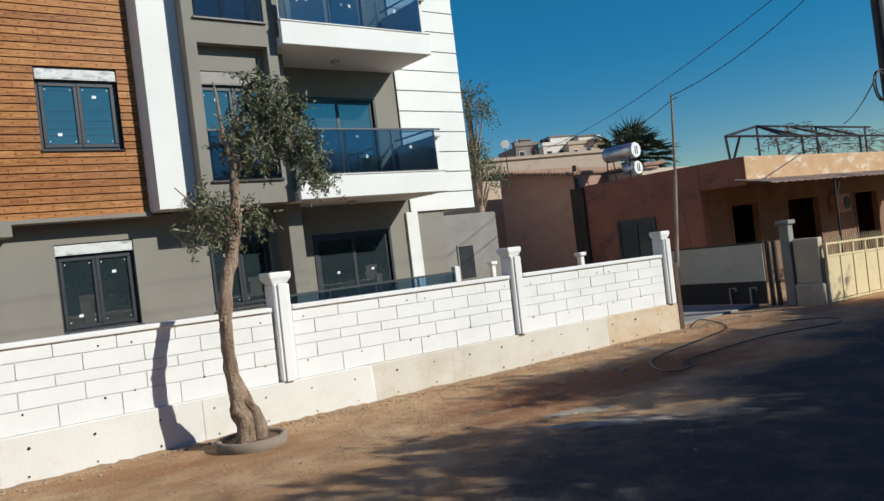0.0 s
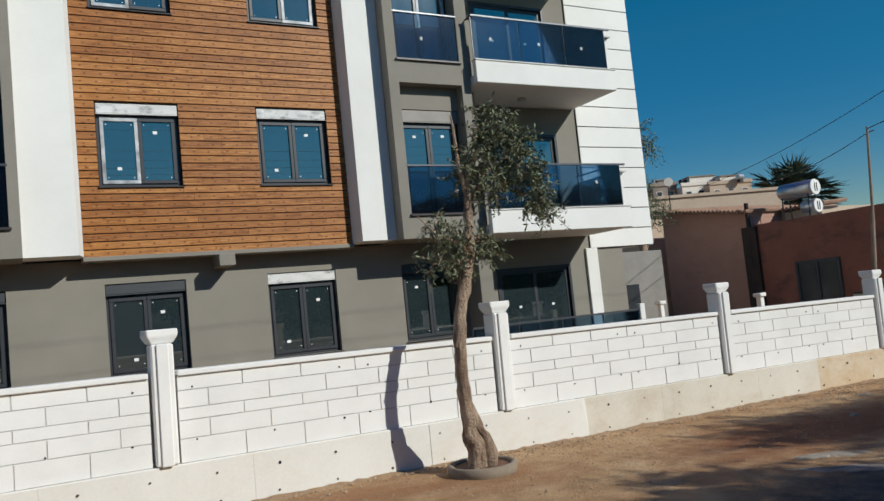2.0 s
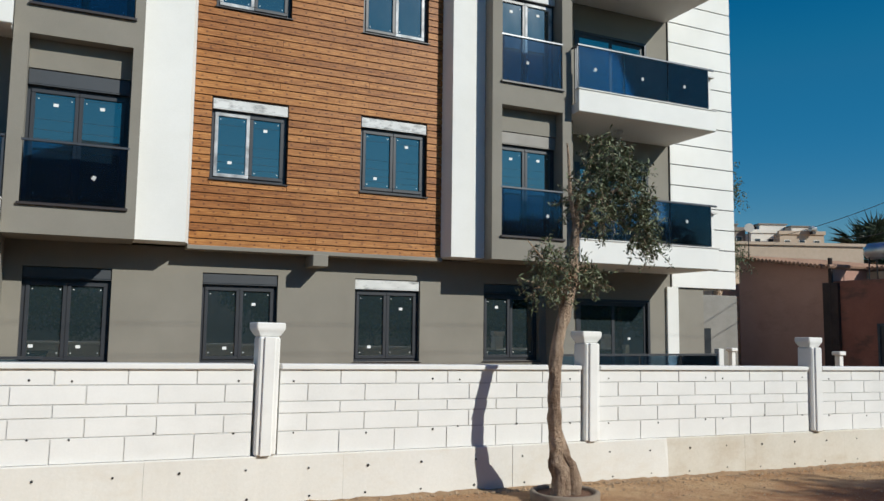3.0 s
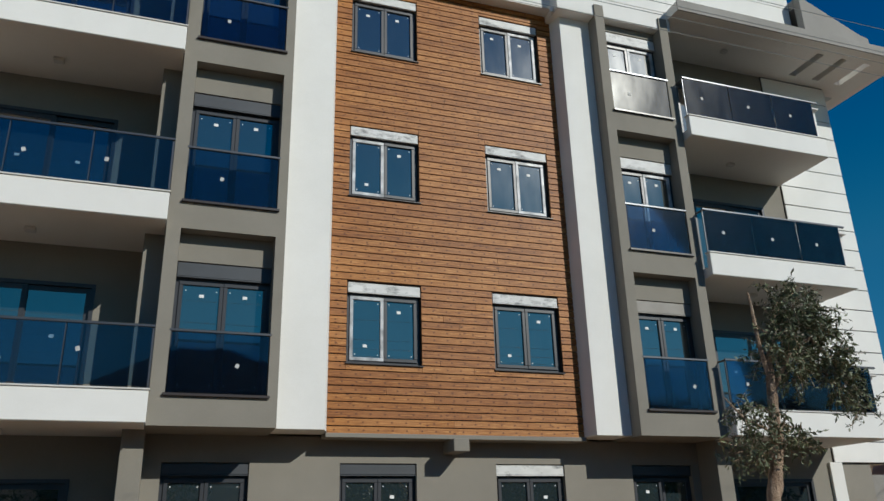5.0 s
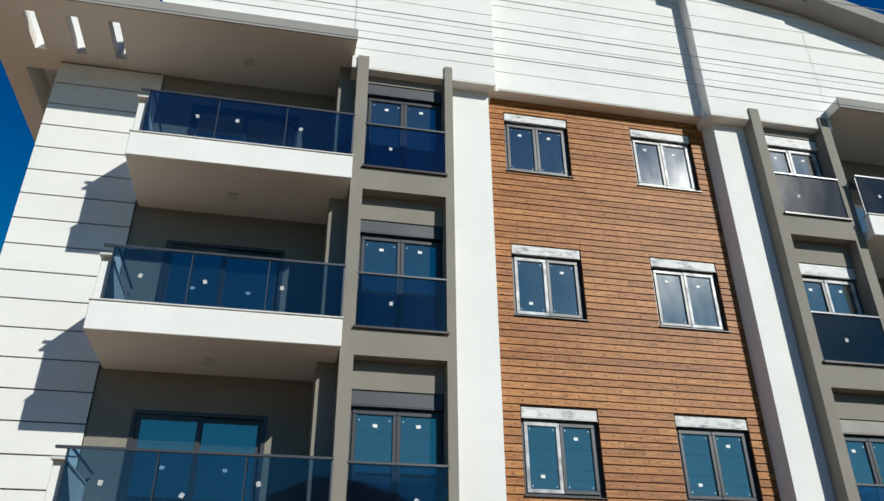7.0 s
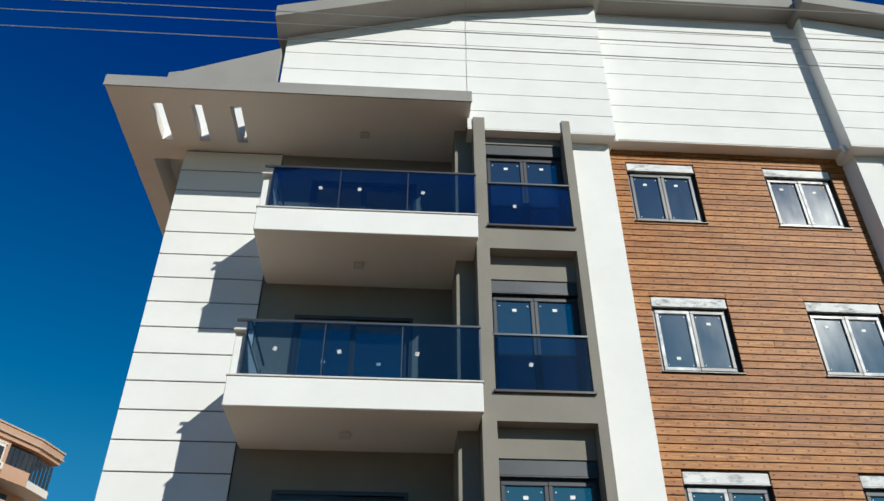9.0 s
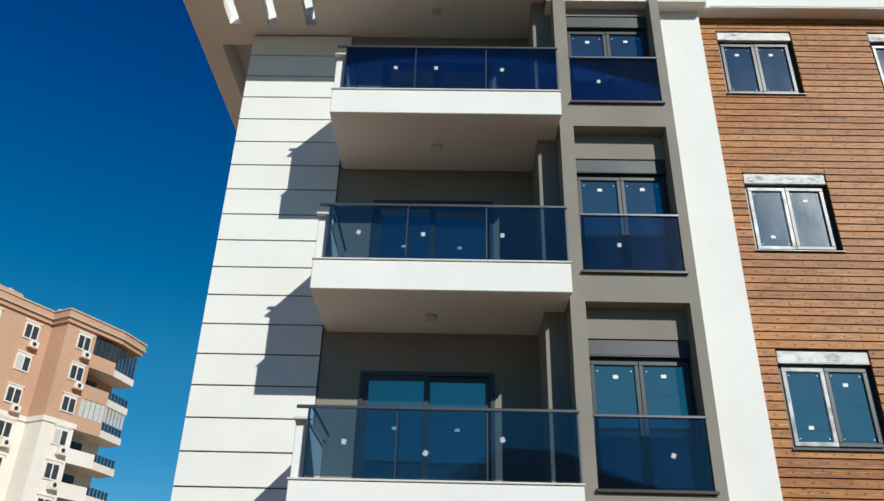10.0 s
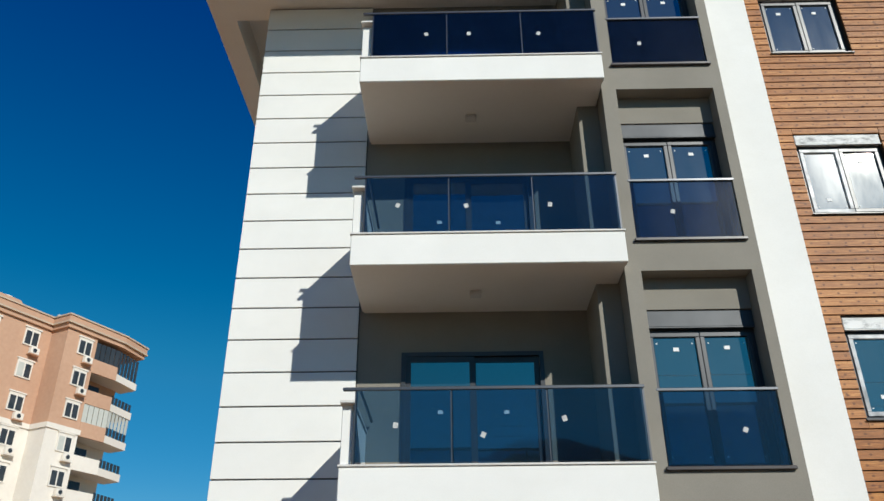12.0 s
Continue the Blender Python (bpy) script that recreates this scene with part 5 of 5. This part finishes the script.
# yard front: sheet gate, posts, low wall, cream gate
GATEGREY = surface("dusty_grey_paint", (0.58, 0.55, 0.45), (0.50, 0.47, 0.39), 30, 1.2, 0.75, 0.1, stain=(0.30, 0.27, 0.21), stain_amount=0.35)
sheet_gate = thing("yard_gate", "pale grey sheet-metal yard gate with a dark lower half", "gate", (16.6, 9.7, -0.3))
box_part("upper_panel", (0.0, 0.05, 0.58, 0.05, 2.9, 1.46), GATEGREY, sheet_gate, "", 0.01)
box_part("lower_panel", (0.02, 0.05, 0.05, 0.06, 2.9, 0.575), IRON, sheet_gate, "dark lower sheet")
box_part("top_bar", (-0.01, 0.0, 1.461, 0.06, 2.9, 1.50), IRON, sheet_gate)
for y in (0.42, 0.95):
    bm = bmesh.new()
    bm_tube(bm, [(-0.05, y, 0.05), (-0.05, y, 0.44), (-0.05, y - 0.16, 0.44), (-0.05, y - 0.16, 0.36)], 0.022, 6)
    part("handle_bar", bm, STEEL, sheet_gate)
for y in (-0.28, -0.12):
    bm = bmesh.new()
    bm_box(bm, 0.0, y, -0.05, 0.08, y + 0.08, 1.5)
    part("post", bm, IRON, sheet_gate)
pillar = thing("gate_pillar", "grey cement gate pillar with a flat cap", "pillar", (16.62, 9.12, -0.32))
box_part("shaft", (-0.11, -0.11, -0.1, 0.11, 0.11, 1.85), GREYWALL, pillar, "", 0.01)
box_part("cap", (-0.16, -0.16, 1.852, 0.16, 0.16, 1.95), GREYWALL, pillar, "", 0.015)
yard = thing("yard_wall", "low cement yard wall on a rough plinth", "wall", (16.66, 8.4, -0.32))
box_part("wall_body", (-0.10, 0.0, 0.5, 0.10, 0.57, 1.5), surface("khaki_render", (0.55, 0.48, 0.36), (0.47, 0.40, 0.30), 30, 1.5, 0.9, 0.3), yard, "", 0.012)
box_part("plinth", (-0.16, -0.05, -0.1, 0.14, 0.60, 0.498), surface("rough_cement", (0.54, 0.47, 0.38), (0.42, 0.36, 0.28), 18, 2, 0.95, 0.7, 0.02), yard, "", 0.03)
gate = thing("cream_gate", "cream painted iron gate with spear-topped bars", "gate", (16.6, 8.30, -0.30))
gate.rotation_euler = (0, radians(1.5), 0)
for i in range(7):
    box_part("panel", (0.08 + 0.62 * i, 0.0, 0.10, 0.66 + 0.62 * i, 0.02, 1.02), CREAM, gate)
    box_part("upright", (0.02 + 0.62 * i, -0.02, 0.02, 0.075 + 0.62 * i, 0.04, 1.34), CREAM, gate)
for z in (0.04, 1.03, 1.30):
    box_part("crossbar", (0.08, -0.012, z, 4.4, 0.032, z + 0.045), CREAM, gate)
for i in range(40):
    bm = bmesh.new()
    bm_tube(bm, [(0.12 + 0.107 * i, 0.01, 1.07), (0.12 + 0.107 * i, 0.01, 1.42), (0.12 + 0.107 * i, 0.01, 1.50)], [0.011, 0.011, 0.002], 5)
    part("spear_bar", bm, CREAM, gate)
for x, y in ((16.7, 15.4), (16.1, 18.6)):
    p = thing("boundary_pier", "small white pier of the side boundary", "pier", (x, y, -0.3), "boundary piers")
    box_part("shaft", (-0.075, -0.075, -0.2, 0.075, 0.075, 1.55), FENCE_W, p, "", 0.01)
    box_part("cap", (-0.13, -0.13, 1.552, 0.13, 0.13, 1.66), FENCE_W, p, "", 0.02)
bm = bmesh.new()
bm_box(bm, 13.1, 9.9, -0.5, 16.5, 12.8, -0.235, 0.02)
single("apron", bm, GREYWALL, "pale cement apron before the yard gate", "pavement", kind="structure")

# service pole and utility pole with their wires
pole = thing("service_pole", "thin weathered wooden service pole with a wire bracket", "pole", (16.85, 11.8, -0.4))
bm = bmesh.new()
bm_tube(bm, [(-0.85, 0, 0), (-0.30, 0, 3.4), (-0.27, 0, 3.5), (-0.03, 0, 5.55)], [0.06, 0.05, 0.035, 0.026], 10)
part("shaft", bm, surface("weathered_pole", (0.30, 0.22, 0.16), (0.20, 0.15, 0.11), 30, 3, 0.9, 0.4), pole)
bm = bmesh.new()
bm_tube(bm, [(-0.03, 0, 5.4), (0.15, -0.05, 5.45)], 0.015, 5)
bm_tube(bm, [(-0.3, 0, 3.0), (-0.1, -0.1, 1.9), (0.0, 0, 1.0)], 0.012, 5)
part("bracket", bm, IRON, pole)
util = thing("utility_pole", "dark utility pole with a coiled cable", "pole", (17.2, 6.8, -0.4))
bm = bmesh.new()
bm_tube(bm, [(0, 0, 0), (-0.25, 0, 8.0)], [0.15, 0.12], 12)
part("shaft", bm, IRON, util)
bm = bmesh.new()
for r, k in ((0.30, 0.0), (0.27, 0.03), (0.32, 0.05)):
    bm_tube(bm, [(-0.60 + r * math.cos(a), -0.03 - k, 4.52 + r * math.sin(a)) for a in [2 * math.pi * i / 28 for i in range(29)]], 0.016, 5)
part("cable_coil", bm, IRON, util, "coil of spare black cable")
bm = bmesh.new()
bm_box(bm, -0.40, -0.5, 7.4, -0.28, 0.5, 7.5)
part("crossarm", bm, IRON, util)


def wire(p, q, sag, r=0.008, dark=False, label="thin grey overhead wire strung between poles"):
    bm = bmesh.new()
    p, q = Vector(p), Vector(q)
    bm_tube(bm, [p.lerp(q, i / 24) - Vector((0, 0, sag * 4 * (i / 24) * (1 - i / 24))) for i in range(25)], r, 4)
    single("overhead_wire", bm, IRON if dark else WIRE, label, "wire", "overhead wires")


WIRE = surface("grey_wire", (0.42, 0.43, 0.43), (0.34, 0.345, 0.35), 60, 3, 0.4, 0.05, 0.001, metallic=0.5)
for z, y in ((7.28, 6.75), (6.72, 6.8), (6.46, 6.85), (6.27, 6.8), (6.10, 6.8)):
    wire((-24, y, z), (17.1, y, z), 0.14, 0.0042)
wire((16.83, 11.8, 5.1), (16.98, 6.8, 7.3), 0.35, 0.012, True)
wire((16.83, 11.8, 5.0), (28.5, 24.5, 6.0), 0.25, 0.012, True)
wire((16.98, 6.8, 7.5), (31, 30, 6.8), 0.5, 0.014, True)
wire((16.32, 6.75, 4.22), (27.42, 12.4, 4.58), 0.12, 0.016, True)

# ---- beyond the yard ----
grey = thing("grey_house", "low grey rendered house behind the boundary", "house")
box_part("wall", (12.9, 19.6, -0.6, 17.4, 24.0, 3.0), GREYWALL, grey, "", 0.02)
for a, b in ((14.35, 14.95), (15.6, 16.2)):
    w = box_part("window", (a - 0.05, 19.56, 0.85, b + 0.05, 19.598, 2.0), GREYWALL, grey)
    box_part("pane", (a, 19.545, 0.9, b, 19.559, 1.95), DIM, w)
cream_house = thing("cream_shed", "small cream walled shed with a corrugated roof", "house")
box_part("wall", (20.2, 23.6, -0.5, 23.5, 26.5, 4.6), BEIGE, cream_house)
bm = bmesh.new()
bm_box(bm, 19.9, 23.4, 4.605, 23.8, 26.8, 4.7)
part("roof", bm, SHEET, cream_house)
low = thing("long_beige_house", "long flat-roofed beige house farther off", "house", (26.3, 29.8, -0.5))
low.rotation_euler = (0, 0, radians(-20))
box_part("wall", (-1.0, 0, 0, 7.9, 5, 6.65), BEIGE, low)
box_part("parapet", (-1.1, -0.1, 6.652, 8.0, 0.15, 6.8), BEIGE, low)
dish = thing("satellite_dish", "white satellite dish on a roof pole", "dish", (20.3, 21.8, 4.55))
bm = bmesh.new()
bm_tube(bm, [(0, 0, -0.02), (0, 0, 1.0)], 0.02, 6)
part("mast", bm, IRON, dish)
bm = bmesh.new()
bm_tube(bm, [(-0.02, -0.05, 1.05), (-0.06, -0.09, 1.06), (-0.14, -0.18, 1.08)], [0.04, 0.12, 0.17], 18)
part("bowl", bm, FARWHITE, dish)


def far_block(name, label, at, rz, w, d, h, cols, rows, mat, sub_gap=3.0):
    t = thing(name, label, "building", at)
    t.rotation_euler = (0, 0, radians(rz))
    box_part("wall", (0, 0, 0, w, d, h), mat, t)
    box_part("parapet", (-0.2, -0.2, h + 0.002, w + 0.2, 0.4, h + 0.6), mat, t)
    for r in range(rows):
        for c in range(cols):
            x, z = (c + 0.5) * w / cols, h - 2.1 - sub_gap * r
            win_ = box_part("window", (x - 0.55, -0.06, z - 0.1, x + 0.55, -0.004, z + 1.2), FARWHITE, t)
            box_part("pane", (x - 0.45, -0.075, z, x + 0.45, -0.062, z + 1.1), DIM, win_)
    return t


HILLDARK = surface("far_weathered_wall", (0.30, 0.25, 0.21), (0.22, 0.18, 0.15), 3, 0.4, 0.9, 0.1)
far_block("hill_apartments", "dark weathered apartment block on the far hillside", (97.3, 100.6, 0), -22, 4.4, 9, 19.0, 2, 4, HILLDARK)
far_block("hill_apartments", "pale apartment block on the far hillside", (100.6, 97.0, 0), -22, 4.5, 9, 18.4, 2, 4, FARWHITE)
far_block("hill_apartments", "cream stepped apartment block on the far hillside", (103.6, 93.7, 0), -22, 7.6, 9, 18.0, 3, 4, BEIGE)
for name, at, w, h in (("roof_room", (102.2, 96.6, 18.4), 4.6, 1.5), ("roof_room", (105.5, 92.9, 18.0), 3.6, 1.3), ("roof_room", (98.6, 100.6, 19.0), 2.0, 1.1)):
    t = thing(name, "pale roof room on the far apartment block", "roof room", at, "far roof rooms")
    t.rotation_euler = (0, 0, radians(-22))
    box_part("wall", (0, 0, 0, w, 4, h), FARWHITE if w > 3 else HILLDARK, t)
    box_part("roof", (-0.2, -0.2, h + 0.002, w + 0.2, 4.2, h + 0.18), HILLDARK, t)
for i, (x, y, z) in enumerate(((98.0, 100.6, 19.0), (101.2, 97.2, 18.4), (107.6, 90.4, 18.0))):
    tk = thing("roof_tank", "round roof water tank on the far block", "tank", (x + 0.6, y + 0.6, z), "far roof tanks")
    bm = bmesh.new()
    bm_tube(bm, [(-0.6, 0, 0.9), (0.6, 0, 0.9)], 0.45, 10)
    part("drum", bm, IRON if i % 2 else STEEL, tk)
    box_part("stand", (-0.4, -0.3, 0.0, 0.4, 0.3, 0.45), IRON, tk)

# palm
PALMLEAF = leaf_material("palm_leaf", (0.012, 0.022, 0.012), (0.035, 0.055, 0.028))
palm = thing("palm_tree", "dense dark fan palm behind the red house", "tree", (39.3, 30.6, -0.5))
bm = bmesh.new()
bm_tube(bm, [(0, 0, 0), (0.05, 0, 3.5), (0, 0, 6.60)], [0.28, 0.24, 0.22], 10)
part("trunk", bm, BARK, palm)
g = random.Random(31)
for i in range(60):
    az, el = g.uniform(0, 2 * math.pi), g.uniform(-0.5, 1.35)
    d = Vector((math.cos(az) * math.cos(el), math.sin(az) * math.cos(el), math.sin(el)))
    c = Vector((0, 0, 6.60)) + d * g.uniform(1.05, 1.75)
    s = d.cross(Vector((0, 0, 1))).normalized()
    u = s.cross(d)
    bm = bmesh.new()
    bm_tube(bm, [(0, 0, 6.60), c], [0.03, 0.014], 4)
    n = 13
    for k in range(n):
        a = -1.35 + 2.7 * k / (n - 1)
        dd = (d * math.cos(a) + s * math.sin(a)).normalized()
        tip = c + dd * 1.5 * (0.75 + 0.25 * math.cos(a)) * g.uniform(0.8, 1.12) + Vector((0, 0, g.uniform(-0.45, -0.05)))
        w = dd.cross(u).normalized() * 0.05
        v = [bm.verts.new(p) for p in (c, c + dd * 0.45 + w, tip, c + dd * 0.45 - w)]
        bm.faces.new((v[0], v[1], v[2]))
        bm.faces.new((v[0], v[2], v[3]))
    part("frond", bm, PALMLEAF, palm)


def leafy(name, label, at, h, spread, seed, mat, dens=60, leaf=0.11, slim=False):
    """A tree: tapered trunk, limbs that fork, and twigs full of leaves in uneven clumps."""
    t = thing(name, label, "tree", at)
    g = random.Random(seed)
    bm = bmesh.new()
    bm_tube(bm, [(0, 0, -0.2), (0.05, 0.03, h * 0.25), (-0.04, 0.05, h * 0.5), (0.05, 0, h * 0.9)], [0.05 * h * 0.6, 0.035 * h * 0.6, 0.025 * h * 0.6, 0.01], 9)
    part("trunk", bm, BARK, t, smooth=True)
    blobs = []
    for i in range(14):
        z = h * g.uniform(0.55 if slim else 0.35, 0.98)
        r = spread * (0.35 if slim else 0.5) * g.uniform(0.6, 1.2)
        az = g.uniform(0, 6.283)
        out = spread * g.uniform(0.2, 0.8) * (1.1 - 0.6 * abs(z / h - 0.62))
        c = (out * math.cos(az), out * math.sin(az), z)
        blobs.append((*c, r, r, r * (1.3 if slim else 0.7), g.uniform(0.6, 1.2)))
        bm = bmesh.new()
        bm_tube(bm, [(0, 0, z * 0.7), (c[0] * 0.5, c[1] * 0.5, z * 0.88), c], [0.05, 0.035, 0.012], 6)
        part("limb", bm, BARK, t)
    _, pl = sprays(blobs, dens, seed + 1, 0.5, 0.05)
    leaves("crown", pl, leaf, leaf * 0.4, mat, t, seed + 2)
    return t


leafy("slim_tree", "slim grey-green tree rising behind the building", (18.3, 21.3, -0.5), 8.7, 0.9, 41, LEAF, 46, 0.10, True)

# apartment tower in the distance
def bm_upright(bm, plan, z0, z1):
    """A plan of (x, y) drawn up from z0 to z1."""
    lo = [bm.verts.new((x, y, z0)) for x, y in plan]
    hi = [bm.verts.new((x, y, z1)) for x, y in plan]
    bm.faces.new(lo[::-1])
    bm.faces.new(hi)
    for k in range(len(lo)):
        m = (k + 1) % len(lo)
        bm.faces.new((lo[k], lo[m], hi[m], hi[k]))


def upright_part(name, plan, z0, z1, material, parent, label=""):
    bm = bmesh.new()
    bm_upright(bm, plan, z0, z1)
    return part(name, bm, material, parent, label)


FARPALE = surface("far_pale_blind", (0.52, 0.53, 0.48), (0.46, 0.47, 0.43), 3, 0.6, 0.7, 0.1)
tower = thing("apartment_tower", "tall orange and white apartment tower with angled corner balconies", "building", (-40.34, 69.84, 0))
tower.rotation_euler = (0, 0, radians(64))
H_, MID, ST = 28.55, 19.70, 2.95
BODY = [(0, 0), (3.3, 0), (3.3, 1.9), (8.6, 2.7), (8.6, 14), (-22, 14), (-22, 2.2), (0, 2.2)]
upright_part("upper_wall", BODY, MID + 0.15, H_, FARORANGE, tower, "orange upper storeys")
upright_part("lower_wall", BODY, 0, MID - 0.30, FARWHITE, tower, "white lower storeys")
upright_part("string_course", [(-0.12, -0.12), (3.42, -0.12), (3.42, 1.8), (8.6, 2.6), (8.6, 13.9), (-22, 13.9), (-22, 2.08), (-0.12, 2.08)], MID - 0.298, MID + 0.148, FARWHITE, tower, "pale moulded string course")


def rim(o, z0, z1, material, name):
    return upright_part(name, [(-o, -o), (6.15 + 0.2 * o, -o), (9.4 + o, 0.83 - o), (9.4 + o, 13.5), (-22, 13.5), (-22, 2.2 - o), (-o, 2.2 - o)], z0, z1, material, tower)


rim(0.22, H_ + 0.002, H_ + 0.40, FARORANGE, "cornice")
rim(0.42, H_ + 0.402, H_ + 0.56, BEIGE, "cornice_line")
rim(0.34, H_ + 0.562, H_ + 1.10, FARORANGE, "cornice")
rim(0.44, H_ + 1.102, H_ + 1.24, BEIGE, "cornice_top")
bm = bmesh.new()
bm_prism(bm, [(-6.6, H_ + 1.242), (-1.4, H_ + 1.242), (-2.6, H_ + 2.5), (-5.4, H_ + 2.5)], 4.0, 9.0)
part("roof_house", bm, FARORANGE, tower)
for x in (-5.0, -3.4):
    bm = bmesh.new()
    bm_tube(bm, [(x, 5, H_ + 2.502), (x, 5, H_ + 2.8), (x, 5, H_ + 2.95)], [0.62, 0.5, 0.12], 14)
    part("roof_dome", bm, FARWHITE, tower, smooth=True)
bm = bmesh.new()
bm_tube(bm, [(0.6, 2.5, H_ + 1.242), (0.6, 2.5, H_ + 1.9)], 0.22, 8)
part("chimney", bm, FARWHITE, tower)
for r in range(9):
    fl = MID + ST * (2 - r)
    m_ = FARORANGE if r < 3 else FARWHITE
    for k, (x, y) in enumerate(((2.05, 0), (-1.9, 2.2), (-5.9, 2.2), (-9.9, 2.2), (-13.9, 2.2))):
        w = box_part("window", (x - 0.75, y - 0.10, fl + 0.90, x + 0.75, y - 0.004, fl + 2.50), FARWHITE, tower)
        for p, q in ((-0.62, -0.07), (0.07, 0.62)):
            shut = (r + 2 * k) % 5 == 3 and p < 0
            box_part("pane", (x + p, y - 0.115, fl + 1.02, x + q, y - 0.102, fl + 2.22), FARPALE if shut else DIM, w)
        box_part("lintel", (x - 0.85, y - 0.16, fl + 2.502, x + 0.85, y - 0.004, fl + 2.62), FARWHITE, w)
        if (r + k) % 3 != 2:
            ac = box_part("air_conditioner", (x - 0.05, y - 0.50, fl + 0.20, x + 0.80, y - 0.10, fl + 0.78), FARWHITE, tower, "", 0.03)
            bm = bmesh.new()
            bm_tube(bm, [(x + 0.32, y - 0.502, fl + 0.49), (x + 0.32, y - 0.515, fl + 0.49)], 0.20, 12)
            part("fan_grille", bm, DIM, ac)
            box_part("shelf", (x - 0.1, y - 0.5, fl + 0.12, x + 0.85, y - 0.004, fl + 0.198), m_, ac)
    # balcony: flush front, angled end with a white band and dark glass
    bal = upright_part("balcony", [(3.302, 0.0), (6.15, 0.0), (9.4, 0.83), (9.4, 2.9), (8.602, 2.9), (8.602, 2.69), (3.302, 1.89)], fl - 0.32, fl - 0.12, FARWHITE, tower, "angled corner balcony")
    box_part("front", (3.302, -0.02, fl - 0.33, 6.14, 0.14, fl + 0.95), m_, bal)
    upright_part("side_band", [(6.15, -0.02), (9.42, 0.81), (9.42, 0.95), (6.15, 0.14)], fl - 0.33, fl + 0.34, FARWHITE, bal)
    box_part("end_band", (9.30, 0.96, fl - 0.33, 9.42, 2.9, fl + 0.34), FARWHITE, bal)
    for i in range(6):
        u0, u1 = i / 6 + 0.015, (i + 1) / 6 - 0.03
        upright_part("rail_pane", [(6.15 + 3.2 * u0, 0.05 + 0.83 * u0), (6.15 + 3.2 * u1, 0.05 + 0.83 * u1), (6.15 + 3.2 * u1, 0.09 + 0.83 * u1), (6.15 + 3.2 * u0, 0.09 + 0.83 * u0)], fl + 0.342, fl + 1.10, DIM, bal)
    box_part("door", (4.2, 1.84, fl - 0.118, 6.0, 2.30, fl + 2.1), DIM, bal, "dark balcony door")
    if r in (0, 2):
        for i in range(5):
            box_part("glazing_pane", (3.34 + 0.57 * i, 0.03, fl + 0.952, 3.84 + 0.57 * i, 0.08, fl + 2.60), DIM if r == 0 else FARPALE, bal)
        for i in range(6):
            u0, u1 = i / 6 + 0.015, (i + 1) / 6 - 0.03
            upright_part("glazing_pane", [(6.15 + 3.2 * u0, 0.05 + 0.83 * u0), (6.15 + 3.2 * u1, 0.05 + 0.83 * u1), (6.15 + 3.2 * u1, 0.09 + 0.83 * u1), (6.15 + 3.2 * u0, 0.09 + 0.83 * u0)], fl + 1.12, fl + 2.60, DIM if r == 0 else FARPALE, bal)

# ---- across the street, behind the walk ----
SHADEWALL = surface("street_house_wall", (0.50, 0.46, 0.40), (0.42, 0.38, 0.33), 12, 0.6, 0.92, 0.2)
# two plain houses out of view, added to block low sky and shade the street
opp = thing("opposite_house", "plain unseen house added across the street to shade it", "house")
box_part("wall", (8.0, -14.0, -1.0, 34.0, -4.6, 5.2), SHADEWALL, opp)
box_part("roof_slab", (7.7, -14.3, 5.202, 34.3, -4.3, 5.4), SHADEWALL, opp)
opp = thing("opposite_house", "lower plain unseen house added across the street to block low sky", "house")
box_part("wall", (-22.0, -15.0, -1.0, -7.0, -6.5, 4.2), SHADEWALL, opp)
box_part("roof_slab", (-22.3, -15.3, 4.202, -6.7, -6.2, 4.4), SHADEWALL, opp)
# trees out of view, set where their crowns shade the street and verge
for i, (x, y, h, s) in enumerate(((5.4, -5.6, 6.6, 2.2), (9.4, -2.9, 6.0, 1.7), (13.8, -2.0, 6.3, 2.3), (16.4, -2.0, 6.6, 2.7), (-2.5, -8.0, 6.0, 2.2), (-6.5, -7.6, 5.2, 1.9), (19.2, -2.0, 6.7, 2.8), (22.2, -2.2, 6.6, 2.8), (11.6, -3.4, 5.4, 1.9), (15.0, -1.4, 5.2, 2.3), (13.5, -0.9, 5.5, 1.6), (17.8, -1.4, 5.4, 2.5))):
    leafy("street_tree", "unseen leafy tree on the opposite side of the street, placed to shade it", (x, y, -0.3), h, s, 60 + 3 * i, DARKLEAF, 150 if x > 13 else 80, 0.19)
opp = thing("opposite_house", "rendered house with a hipped tile roof set back across the street", "house")
box_part("wall", (-6.9, -20.0, -1.0, 7.4, -11.0, 7.2), SHADEWALL, opp)
bm = bmesh.new()
eaves = [bm.verts.new(v) for v in ((-7.5, -20.6, 7.202), (7.65, -20.6, 7.202), (7.65, -10.4, 7.202), (-7.5, -10.4, 7.202))]
ridge = [bm.verts.new(v) for v in ((-2.2, -15.5, 11.0), (0.2, -15.5, 11.0))]
for q in ((eaves[3], eaves[2], ridge[1], ridge[0]), (eaves[2], eaves[1], ridge[1]), (eaves[1], eaves[0], ridge[0], ridge[1]), (eaves[0], eaves[3], ridge[0]), (eaves[0], eaves[1], eaves[2], eaves[3])):
    bm.faces.new(q)
part("roof", bm, TILE, opp, "hipped clay tile roof")
# tree out of view, added so that the porch wall falls in shade
leafy("porch_shade_tree", "unseen leafy tree added to shade the porch", (27.2, 7.9, -0.4), 4.6, 1.8, 95, DARKLEAF, 45, 0.14)
